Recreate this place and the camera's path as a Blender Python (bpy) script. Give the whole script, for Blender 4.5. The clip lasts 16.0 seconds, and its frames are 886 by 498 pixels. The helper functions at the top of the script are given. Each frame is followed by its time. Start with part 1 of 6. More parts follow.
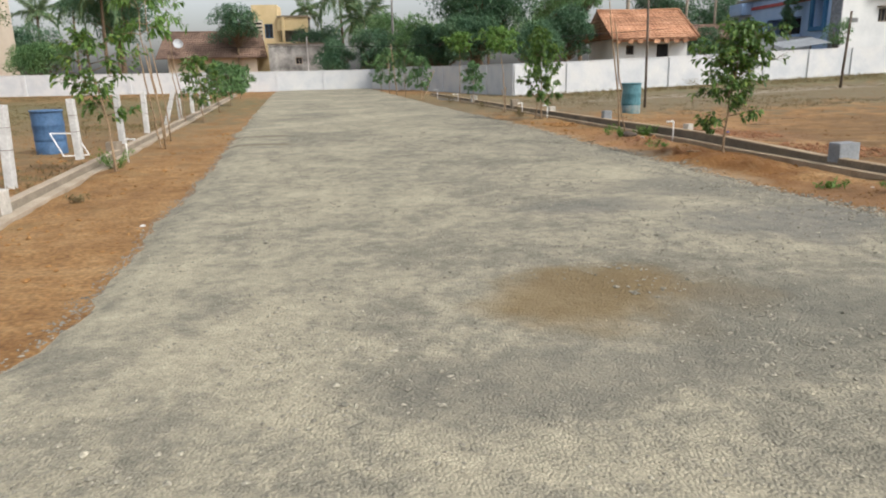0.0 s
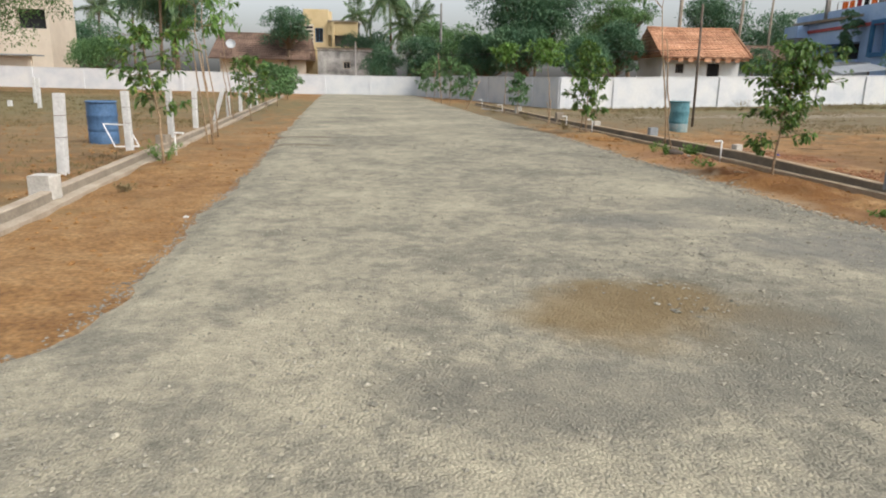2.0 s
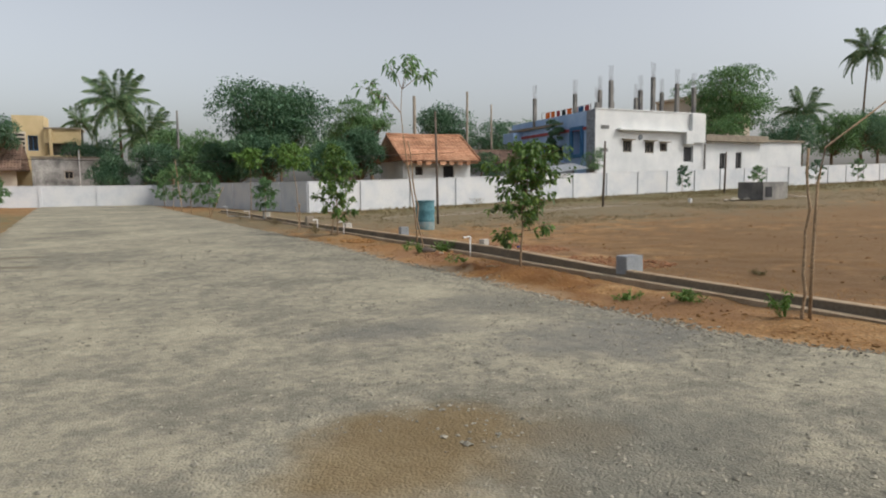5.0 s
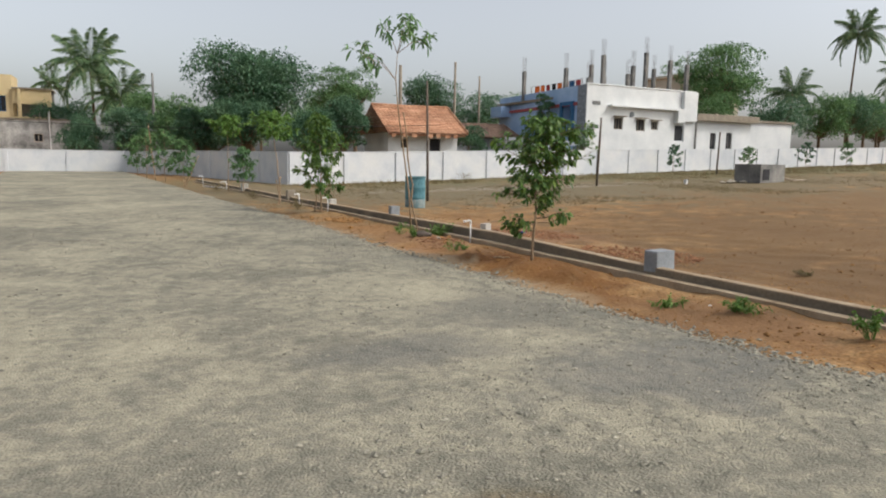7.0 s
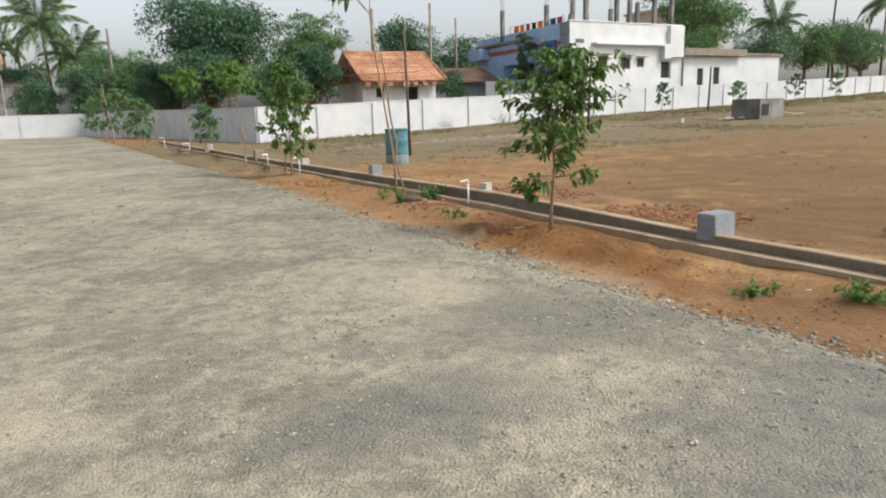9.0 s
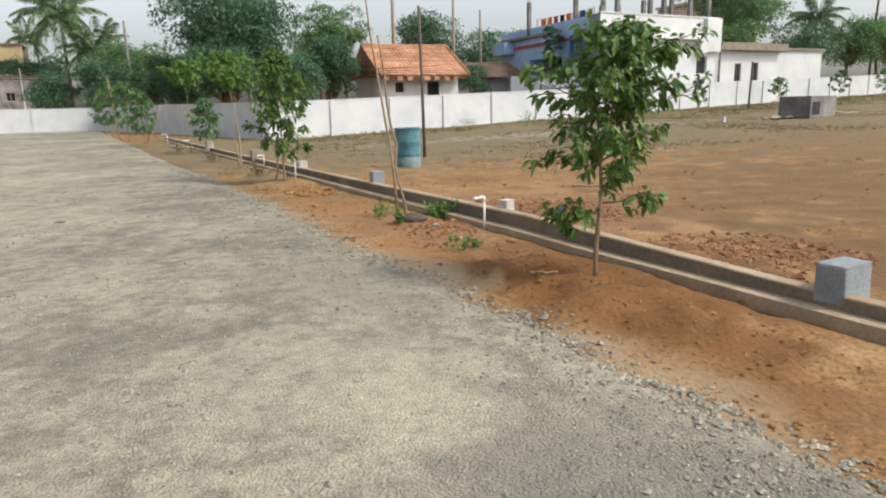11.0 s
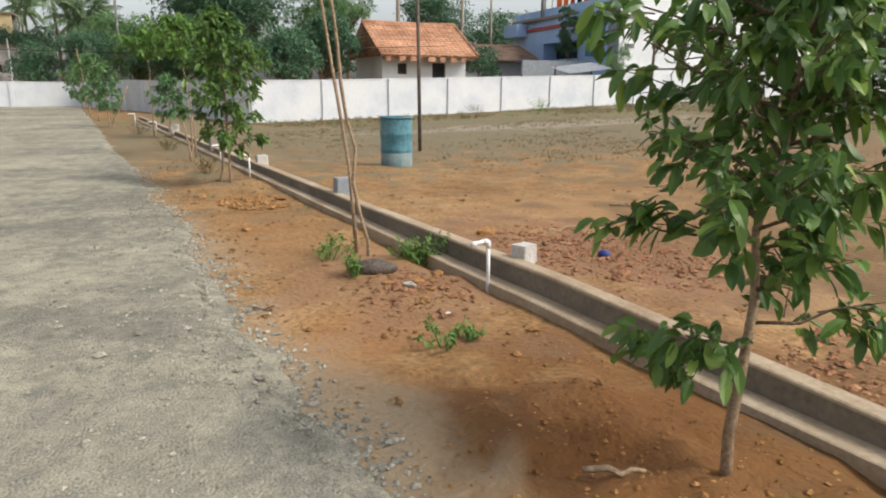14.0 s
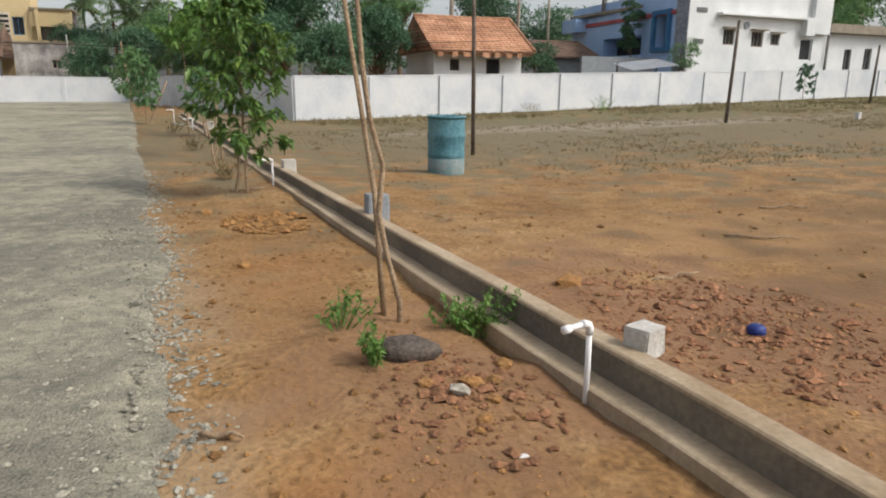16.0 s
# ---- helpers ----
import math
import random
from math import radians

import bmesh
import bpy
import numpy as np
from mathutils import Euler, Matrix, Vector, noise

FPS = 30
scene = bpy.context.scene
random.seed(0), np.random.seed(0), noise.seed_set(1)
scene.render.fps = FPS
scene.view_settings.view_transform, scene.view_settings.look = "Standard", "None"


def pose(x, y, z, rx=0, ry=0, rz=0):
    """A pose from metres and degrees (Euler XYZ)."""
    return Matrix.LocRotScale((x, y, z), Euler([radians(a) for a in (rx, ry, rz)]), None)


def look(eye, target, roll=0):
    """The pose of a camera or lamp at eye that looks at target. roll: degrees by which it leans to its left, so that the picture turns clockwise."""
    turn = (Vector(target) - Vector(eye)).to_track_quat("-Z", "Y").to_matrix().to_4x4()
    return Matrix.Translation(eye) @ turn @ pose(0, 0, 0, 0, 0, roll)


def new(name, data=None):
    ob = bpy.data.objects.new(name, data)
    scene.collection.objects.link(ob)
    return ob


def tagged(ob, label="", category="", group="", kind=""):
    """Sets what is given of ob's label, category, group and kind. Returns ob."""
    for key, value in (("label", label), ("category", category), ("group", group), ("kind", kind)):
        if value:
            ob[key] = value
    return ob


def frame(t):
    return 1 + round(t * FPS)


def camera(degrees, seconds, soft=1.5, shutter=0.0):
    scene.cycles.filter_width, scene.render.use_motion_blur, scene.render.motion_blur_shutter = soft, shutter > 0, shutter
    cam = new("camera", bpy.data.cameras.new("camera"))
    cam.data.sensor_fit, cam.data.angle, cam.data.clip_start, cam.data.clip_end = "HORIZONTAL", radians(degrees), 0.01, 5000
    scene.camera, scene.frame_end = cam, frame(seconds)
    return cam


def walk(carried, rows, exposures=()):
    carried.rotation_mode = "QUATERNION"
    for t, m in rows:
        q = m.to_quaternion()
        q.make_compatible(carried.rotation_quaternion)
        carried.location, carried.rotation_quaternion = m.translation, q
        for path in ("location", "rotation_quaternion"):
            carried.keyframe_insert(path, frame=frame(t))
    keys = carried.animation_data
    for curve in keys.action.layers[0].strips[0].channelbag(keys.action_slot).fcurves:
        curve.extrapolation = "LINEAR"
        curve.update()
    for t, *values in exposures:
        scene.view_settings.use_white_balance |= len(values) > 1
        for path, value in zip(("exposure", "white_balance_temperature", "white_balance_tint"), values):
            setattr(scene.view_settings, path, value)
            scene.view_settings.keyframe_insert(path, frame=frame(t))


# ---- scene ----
cam = camera(66.4, 16.0, soft=2.0)
PATH = [
    (0, (0.865, 0.612, 1.496), (1.055, 2.537, 0.986), -1.4),
    (0.5, (0.82, 0.639, 1.495), (0.802, 2.583, 1.024), -1.0),
    (1, (0.804, 0.606, 1.495), (0.479, 2.52, 1.012), -2.6),
    (1.5, (0.863, 0.574, 1.501), (0.602, 2.478, 0.949), -2.6),
    (2, (0.849, 0.651, 1.456), (0.935, 2.59, 0.973), 1.1),
    (2.5, (0.822, 0.718, 1.41), (1.258, 2.645, 1.1), 1.9),
    (3, (0.73, 0.644, 1.454), (1.457, 2.487, 1.183), 6.8),
    (3.5, (0.714, 0.674, 1.459), (1.479, 2.507, 1.226), 3.8),
    (4, (0.747, 0.809, 1.423), (1.547, 2.618, 1.129), 1.2),
    (4.5, (0.914, 1.152, 1.417), (1.685, 2.989, 1.24), -0.7),
    (7, (1.304, 2.918, 1.513), (2.132, 4.719, 1.249), 0.9),
    (7.5, (1.439, 3.368, 1.522), (2.058, 5.251, 1.26), -0.2),
    (8, (1.566, 3.823, 1.512), (2.347, 5.627, 1.143), -0.8),
    (10.5, (2.79, 6.263, 1.532), (3.678, 8.005, 1.108), -1.81),
    (11, (3.11, 6.73, 1.524), (3.913, 8.513, 1.103), -1.26),
    (11.5, (3.407, 7.208, 1.501), (4.227, 8.993, 1.122), 1.78),
    (12, (3.696, 7.672, 1.522), (4.384, 9.53, 1.252), -0.7),
    (12.5, (3.967, 8.146, 1.509), (4.581, 10.011, 1.132), 1.84),
    (13, (4.206, 8.624, 1.512), (4.94, 10.442, 1.115), -0.23),
    (13.5, (4.453, 9.138, 1.5), (5.092, 10.977, 1.041), 0.62),
    (14, (4.644, 9.63, 1.519), (5.431, 11.409, 1.054), 0.3),
    (14.5, (4.881, 10.113, 1.527), (5.682, 11.901, 1.129), -1.31),
    (15, (5.045, 10.572, 1.491), (5.885, 12.347, 1.115), -0.01),
    (15.5, (5.232, 11.065, 1.481), (6.111, 12.825, 1.12), 0.98),
    (16, (5.341, 11.504, 1.454), (5.995, 13.335, 0.983), 0.58),
]
walk(cam, [(t, look(eye, target, roll)) for t, eye, target, roll in PATH],
     exposures=[(0.0, 0.57), (1.0, 0.58), (2.0, 0.58), (3.0, 0.33), (4.0, 0.31), (4.5, 0.21), (7.0, 0.36), (8.0, 0.54), (10.5, 0.68), (12.0, 0.66), (13.0, 0.70), (14.5, 0.65), (15.3, 0.57), (16.0, 0.42)])

# ---- light ----
SUN_AZ, SUN_EL = radians(130), radians(46)
sun_dir = Vector((math.sin(SUN_AZ) * math.cos(SUN_EL), math.cos(SUN_AZ) * math.cos(SUN_EL), math.sin(SUN_EL)))
world = bpy.data.worlds.new("world")
scene.world = world
world.use_nodes = True
wn, wl = world.node_tree.nodes, world.node_tree.links
sky = wn.new("ShaderNodeTexSky")
sky.sky_type, sky.sun_disc = "NISHITA", False
sky.sun_elevation, sky.sun_rotation = SUN_EL, SUN_AZ
sky.air_density, sky.dust_density, sky.ozone_density = 1.0, 4.0, 1.0
hsv = wn.new("ShaderNodeHueSaturation")
hsv.inputs["Saturation"].default_value = 0.36
wl.new(sky.outputs[0], hsv.inputs["Color"])
wl.new(hsv.outputs[0], wn["Background"].inputs["Color"])
wn["Background"].inputs["Strength"].default_value = 0.15
sun = new("sun", bpy.data.lights.new("sun", "SUN"))
sun.data.energy, sun.data.angle, sun.data.color = 1.3, radians(8), (1.0, 0.95, 0.86)
sun.matrix_world = look(sun_dir * 100, (0, 0, 0))


# ---- materials ----
def surf(name, cols, scale=1.0, fine=30.0, rough=0.9, bump=0.3, metal=0.0, grain=0.35, vary=0.0, detail=6.0, mid=0.0):
    """Two or three colours by a large noise, a fine grain over them, a fine relief."""
    m = bpy.data.materials.new(name)
    m.use_nodes = True
    n, l = m.node_tree.nodes, m.node_tree.links
    b = n["Principled BSDF"]
    tc = n.new("ShaderNodeTexCoord")
    big = n.new("ShaderNodeTexNoise")
    big.inputs["Scale"].default_value, big.inputs["Detail"].default_value = scale, detail
    big.inputs["Roughness"].default_value = 0.62
    l.new(tc.outputs["Object"], big.inputs["Vector"])
    ramp = n.new("ShaderNodeValToRGB")
    e = ramp.color_ramp.elements
    e[0].position, e[1].position = (0.37, 0.63) if mid else (0.34, 0.66)
    e[0].color, e[1].color = (*cols[0], 1), (*cols[-1], 1)
    if len(cols) > 2:
        e.new(0.5).color = (*cols[1], 1)
    fac = big.outputs["Fac"]
    if mid:
        streak = n.new("ShaderNodeMapping")
        streak.inputs["Scale"].default_value = (1.0, 1.25, 1.0)
        l.new(tc.outputs["Object"], streak.inputs["Vector"])
        md = n.new("ShaderNodeTexNoise")
        md.inputs["Scale"].default_value, md.inputs["Detail"].default_value = scale * 6.5, 8.0
        md.inputs["Roughness"].default_value = 0.66
        md.inputs["Distortion"].default_value = 0.15
        l.new(streak.outputs["Vector"], md.inputs["Vector"])
        mm = n.new("ShaderNodeMix")
        mm.inputs["Factor"].default_value = mid
        l.new(fac, mm.inputs[2])
        l.new(md.outputs["Fac"], mm.inputs[3])
        fac = mm.outputs[0]
    l.new(fac, ramp.inputs["Fac"])
    small = n.new("ShaderNodeTexNoise")
    small.inputs["Scale"].default_value, small.inputs["Detail"].default_value = fine, 4.0
    l.new(tc.outputs["Object"], small.inputs["Vector"])
    mr = n.new("ShaderNodeMapRange")
    mr.inputs["From Min"].default_value, mr.inputs["From Max"].default_value = 0.3, 0.7
    mr.inputs["To Min"].default_value, mr.inputs["To Max"].default_value = 1 - grain, 1 + grain
    l.new(small.outputs["Fac"], mr.inputs["Value"])
    mul = n.new("ShaderNodeMix")
    mul.data_type, mul.blend_type = "RGBA", "MULTIPLY"
    mul.inputs["Factor"].default_value = 1.0
    l.new(ramp.outputs["Color"], mul.inputs[6])
    l.new(mr.outputs["Result"], mul.inputs[7])
    col = mul.outputs[2]
    if vary:
        oi = n.new("ShaderNodeObjectInfo")
        geo = n.new("ShaderNodeNewGeometry")
        add = n.new("ShaderNodeMath")
        add.operation = "ADD"
        l.new(oi.outputs["Random"], add.inputs[0])
        l.new(geo.outputs["Random Per Island"], add.inputs[1])
        vr = n.new("ShaderNodeMapRange")
        vr.inputs["From Max"].default_value = 2.0
        vr.inputs["To Min"].default_value, vr.inputs["To Max"].default_value = 1 - vary, 1 + vary
        l.new(add.outputs[0], vr.inputs["Value"])
        mv = n.new("ShaderNodeMix")
        mv.data_type, mv.blend_type = "RGBA", "MULTIPLY"
        mv.inputs["Factor"].default_value = 1.0
        l.new(col, mv.inputs[6])
        l.new(vr.outputs["Result"], mv.inputs[7])
        col = mv.outputs[2]
    l.new(col, b.inputs["Base Color"])
    b.inputs["Roughness"].default_value, b.inputs["Metallic"].default_value = rough, metal
    b.inputs["Specular IOR Level"].default_value = 0.3
    if bump:
        bp = n.new("ShaderNodeBump")
        bp.inputs["Strength"].default_value, bp.inputs["Distance"].default_value = bump, 0.02
        l.new(small.outputs["Fac"], bp.inputs["Height"])
        l.new(bp.outputs["Normal"], b.inputs["Normal"])
    return m


def leafy(name, cols, through_light=0.3, rough=0.5, clump=0.0):
    """Leaves: each leaf its own green, whole sprays lighter or darker, some light passes through them."""
    m = bpy.data.materials.new(name)
    m.use_nodes = True
    n, l = m.node_tree.nodes, m.node_tree.links
    b = n["Principled BSDF"]
    geo = n.new("ShaderNodeNewGeometry")
    oi = n.new("ShaderNodeObjectInfo")
    add = n.new("ShaderNodeMath")
    add.operation = "ADD"
    l.new(geo.outputs["Random Per Island"], add.inputs[0])
    l.new(oi.outputs["Random"], add.inputs[1])
    fr = n.new("ShaderNodeMath")
    fr.operation = "FRACT"
    l.new(add.outputs[0], fr.inputs[0])
    tone = fr.outputs[0]
    if clump:
        tc = n.new("ShaderNodeTexCoord")
        ns = n.new("ShaderNodeTexNoise")
        ns.inputs["Scale"].default_value, ns.inputs["Detail"].default_value = clump, 3.0
        l.new(tc.outputs["Object"], ns.inputs["Vector"])
        sp = n.new("ShaderNodeMapRange")
        sp.inputs["From Min"].default_value, sp.inputs["From Max"].default_value = 0.32, 0.68
        l.new(ns.outputs["Fac"], sp.inputs["Value"])
        mt = n.new("ShaderNodeMix")
        mt.inputs["Factor"].default_value = 0.68
        l.new(tone, mt.inputs[2])
        l.new(sp.outputs["Result"], mt.inputs[3])
        tone = mt.outputs[0]
    ramp = n.new("ShaderNodeValToRGB")
    e = ramp.color_ramp.elements
    e[0].color, e[1].color = (*cols[0], 1), (*cols[-1], 1)
    for i, c in enumerate(cols[1:-1]):
        e.new((i + 1) / (len(cols) - 1)).color = (*c, 1)
    l.new(tone, ramp.inputs["Fac"])
    l.new(ramp.outputs["Color"], b.inputs["Base Color"])
    b.inputs["Roughness"].default_value = rough
    b.inputs["Specular IOR Level"].default_value = 0.35
    tr = n.new("ShaderNodeBsdfTranslucent")
    l.new(ramp.outputs["Color"], tr.inputs["Color"])
    mix = n.new("ShaderNodeMixShader")
    mix.inputs["Fac"].default_value = through_light
    l.new(b.outputs[0], mix.inputs[1])
    l.new(tr.outputs[0], mix.inputs[2])
    l.new(mix.outputs[0], n["Material Output"].inputs["Surface"])
    return m


def gravel(name):
    """Rolled gravel: broad drifts of beige dust over grey stone, mottled, with single stones, greyer towards +x."""
    m = bpy.data.materials.new(name)
    m.use_nodes = True
    n, l = m.node_tree.nodes, m.node_tree.links
    b = n["Principled BSDF"]
    tc = n.new("ShaderNodeTexCoord")

    def cloud(scale, detail, rough, warp=0.0):
        q = n.new("ShaderNodeTexNoise")
        q.inputs["Scale"].default_value, q.inputs["Detail"].default_value = scale, detail
        q.inputs["Roughness"].default_value, q.inputs["Distortion"].default_value = rough, warp
        l.new(tc.outputs["Object"], q.inputs["Vector"])
        return q.outputs["Fac"]

    def madd(a, k, c):
        q = n.new("ShaderNodeMath")
        q.operation = "MULTIPLY_ADD"
        l.new(a, q.inputs[0])
        q.inputs[1].default_value = k
        if isinstance(c, float):
            q.inputs[2].default_value = c
        else:
            l.new(c, q.inputs[2])
        return q.outputs[0]

    sep = n.new("ShaderNodeSeparateXYZ")
    l.new(tc.outputs["Object"], sep.inputs[0])
    across = n.new("ShaderNodeMapRange")
    across.inputs["From Min"].default_value, across.inputs["From Max"].default_value = 0.5, 5.5
    across.inputs["To Min"].default_value, across.inputs["To Max"].default_value = 0.014, -0.022
    l.new(sep.outputs["X"], across.inputs["Value"])
    fac = madd(cloud(0.33, 3.0, 0.5, 0.4), 0.5, across.outputs["Result"])
    fac = madd(cloud(1.7, 9.0, 0.68, 0.5), 0.62, fac)
    fac = madd(cloud(7.0, 7.0, 0.72), 0.62, fac)
    fac = madd(fac, 1.0, -0.37)
    ramp = n.new("ShaderNodeValToRGB")
    e = ramp.color_ramp.elements
    e[0].position, e[1].position = 0.33, 0.68
    e[0].color, e[1].color = (0.150, 0.142, 0.111, 1), (0.374, 0.340, 0.248, 1)
    e.new(0.46).color = (0.221, 0.206, 0.159, 1)
    e.new(0.54).color = (0.292, 0.268, 0.199, 1)
    l.new(fac, ramp.inputs["Fac"])
    vor = n.new("ShaderNodeTexVoronoi")
    vor.inputs["Scale"].default_value = 62
    l.new(tc.outputs["Object"], vor.inputs["Vector"])
    stone = n.new("ShaderNodeSeparateColor")
    l.new(vor.outputs["Color"], stone.inputs[0])
    sm = n.new("ShaderNodeMapRange")
    sm.inputs["To Min"].default_value, sm.inputs["To Max"].default_value = 0.85, 1.15
    l.new(stone.outputs[0], sm.inputs["Value"])
    mul = n.new("ShaderNodeMix")
    mul.data_type, mul.blend_type = "RGBA", "MULTIPLY"
    mul.inputs["Factor"].default_value = 1.0
    l.new(ramp.outputs["Color"], mul.inputs[6])
    l.new(sm.outputs["Result"], mul.inputs[7])
    l.new(mul.outputs[2], b.inputs["Base Color"])
    b.inputs["Roughness"].default_value = 0.95
    b.inputs["Specular IOR Level"].default_value = 0.25
    bp = n.new("ShaderNodeBump")
    bp.invert = True
    bp.inputs["Strength"].default_value, bp.inputs["Distance"].default_value = 0.8, 0.012
    l.new(vor.outputs["Distance"], bp.inputs["Height"])
    b2 = n.new("ShaderNodeBump")
    b2.inputs["Strength"].default_value, b2.inputs["Distance"].default_value = 0.7, 0.03
    l.new(cloud(9.0, 5.0, 0.6), b2.inputs["Height"])
    l.new(bp.outputs["Normal"], b2.inputs["Normal"])
    l.new(b2.outputs["Normal"], b.inputs["Normal"])
    return m


def patched(m, patches, wobble=1.5):
    """Stains with a shape of their own: (x, y, rx, ry, colour, strength) on a surface whose object space is the world."""
    n, l = m.node_tree.nodes, m.node_tree.links
    b = n["Principled BSDF"]
    col = b.inputs["Base Color"].links[0].from_socket
    tc = n.new("ShaderNodeTexCoord")
    warp = n.new("ShaderNodeTexNoise")
    warp.inputs["Scale"].default_value, warp.inputs["Detail"].default_value = wobble, 5.0
    l.new(tc.outputs["Object"], warp.inputs["Vector"])
    for x, y, rx, ry, c, s in patches:
        mp = n.new("ShaderNodeMapping")
        mp.inputs["Location"].default_value = (-x / rx, -y / ry, 0)
        mp.inputs["Scale"].default_value = (1 / rx, 1 / ry, 0)
        l.new(tc.outputs["Object"], mp.inputs["Vector"])
        ln = n.new("ShaderNodeVectorMath")
        ln.operation = "LENGTH"
        l.new(mp.outputs["Vector"], ln.inputs[0])
        ad = n.new("ShaderNodeMath")
        ad.operation = "MULTIPLY_ADD"
        ad.inputs[1].default_value = -2.4
        l.new(warp.outputs["Fac"], ad.inputs[0])
        l.new(ln.outputs["Value"], ad.inputs[2])
        mr = n.new("ShaderNodeMapRange")
        mr.interpolation_type = "SMOOTHSTEP"
        mr.inputs["From Min"].default_value, mr.inputs["From Max"].default_value = -0.75, 0.05
        mr.inputs["To Min"].default_value, mr.inputs["To Max"].default_value = s, 0.0
        l.new(ad.outputs[0], mr.inputs["Value"])
        mx = n.new("ShaderNodeMix")
        mx.data_type = "RGBA"
        l.new(mr.outputs["Result"], mx.inputs["Factor"])
        l.new(col, mx.inputs[6])
        mx.inputs[7].default_value = (*c, 1)
        col = mx.outputs[2]
    l.new(col, b.inputs["Base Color"])
    return m


M_SOIL = surf("red_soil", [(0.197, 0.107, 0.048), (0.254, 0.152, 0.072), (0.303, 0.197, 0.104)], 0.9, 22, 0.95, 0.6, grain=0.28)
M_ROAD = gravel("gravel_road")
M_CHIP = surf("grey_chips", [(0.215, 0.203, 0.165), (0.345, 0.32, 0.25)], 3, 60, 0.9, 0.2, vary=0.5)
M_CHIPDARK = surf("dark_grey_chips", [(0.12, 0.115, 0.1), (0.215, 0.2, 0.165)], 3, 60, 0.9, 0.2, vary=0.5)
M_BOXGREY = surf("grey_cement", [(0.225, 0.215, 0.195), (0.33, 0.315, 0.285)], 2, 35, 0.92, 0.3, grain=0.15)
M_CLOD = surf("soil_clods", [(0.190, 0.094, 0.032), (0.285, 0.155, 0.058)], 3, 60, 0.95, 0.3, vary=0.4)
M_DUG = surf("turned_soil", [(0.165, 0.072, 0.018), (0.235, 0.115, 0.033)], 3, 60, 0.95, 0.3, vary=0.35)
M_RUBBLE = surf("brick_rubble", [(0.165, 0.074, 0.036), (0.27, 0.135, 0.07)], 3, 50, 0.95, 0.4, vary=0.45)
M_WHITE = surf("whitewash", [(0.475, 0.503, 0.535), (0.555, 0.570, 0.585), (0.60, 0.605, 0.60)], 0.7, 18, 0.85, 0.12, grain=0.07)
M_WHITE2 = surf("white_wall_paint", [(0.55, 0.57, 0.575), (0.68, 0.69, 0.68)], 0.5, 12, 0.85, 0.1, grain=0.07)
M_CONC = surf("raw_concrete", [(0.196, 0.166, 0.129), (0.289, 0.249, 0.195)], 1.6, 35, 0.92, 0.35, grain=0.18)
# right kerb's wall face: soil stains, plus its shade darkened into the colour
M_KERB = surf("soil_stained_shaded_kerb", [(0.115, 0.098, 0.076), (0.165, 0.138, 0.104), (0.225, 0.182, 0.128)], 1.3, 30, 0.92, 0.25, grain=0.16)
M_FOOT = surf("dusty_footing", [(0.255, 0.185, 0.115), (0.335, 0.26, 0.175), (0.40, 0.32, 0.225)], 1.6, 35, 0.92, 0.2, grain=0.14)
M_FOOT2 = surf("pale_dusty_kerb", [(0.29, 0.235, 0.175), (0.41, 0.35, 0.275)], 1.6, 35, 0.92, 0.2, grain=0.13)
M_BLOCK = surf("grey_block", [(0.204, 0.223, 0.240), (0.272, 0.293, 0.310)], 4, 50, 0.92, 0.4, grain=0.15)
M_BLOCK2 = surf("pale_block", [(0.40, 0.38, 0.34), (0.52, 0.50, 0.46)], 4, 40, 0.92, 0.4, grain=0.15)
M_DARKCONC = surf("weathered_concrete", [(0.10, 0.10, 0.10), (0.26, 0.25, 0.23)], 0.9, 20, 0.95, 0.3, grain=0.25)
M_DARKBLOCK = surf("grey_patterned_render", [(0.17, 0.19, 0.22), (0.27, 0.29, 0.32)], 3, 9, 0.9, 0.2, grain=0.3)
M_POST = surf("limewashed_post", [(0.46, 0.46, 0.45), (0.6, 0.6, 0.59)], 5, 25, 0.9, 0.25, grain=0.12)
M_STAIN = surf("stained_plaster", [(0.15, 0.15, 0.145), (0.33, 0.325, 0.31), (0.50, 0.49, 0.47)], 0.8, 9, 0.95, 0.2, grain=0.25)
M_BARK = surf("bark", [(0.10, 0.07, 0.045), (0.20, 0.15, 0.10)], 8, 60, 0.95, 0.6)
M_STAKE = surf("bamboo_stake", [(0.22, 0.15, 0.09), (0.34, 0.25, 0.16)], 7, 60, 0.85, 0.4)
M_POLE = surf("dark_wood_pole", [(0.07, 0.055, 0.045), (0.15, 0.12, 0.095)], 6, 60, 0.9, 0.4)
M_TILE = surf("clay_roof_tile", [(0.20, 0.098, 0.055), (0.30, 0.155, 0.09), (0.39, 0.22, 0.135)], 0.8, 9, 0.9, 0.3, vary=0.4)
M_TILE_OLD = surf("old_clay_tile", [(0.105, 0.07, 0.055), (0.21, 0.14, 0.105)], 0.6, 8, 0.95, 0.3, vary=0.3)
M_TEAL = surf("teal_drum_plastic", [(0.045, 0.135, 0.170), (0.075, 0.190, 0.225), (0.125, 0.235, 0.255)], 2.5, 20, 0.6, 0.08, grain=0.18)
M_TEALDUST = surf("dusty_teal", [(0.10, 0.185, 0.205), (0.22, 0.24, 0.225)], 5, 30, 0.85, 0.1, grain=0.2)
M_BLUEDRUM = surf("blue_drum_plastic", [(0.045, 0.10, 0.2), (0.075, 0.145, 0.26)], 2.5, 20, 0.55, 0.08, grain=0.15)
M_RUST = surf("dusty_base", [(0.30, 0.27, 0.22), (0.42, 0.38, 0.31)], 5, 30, 0.9, 0.1)
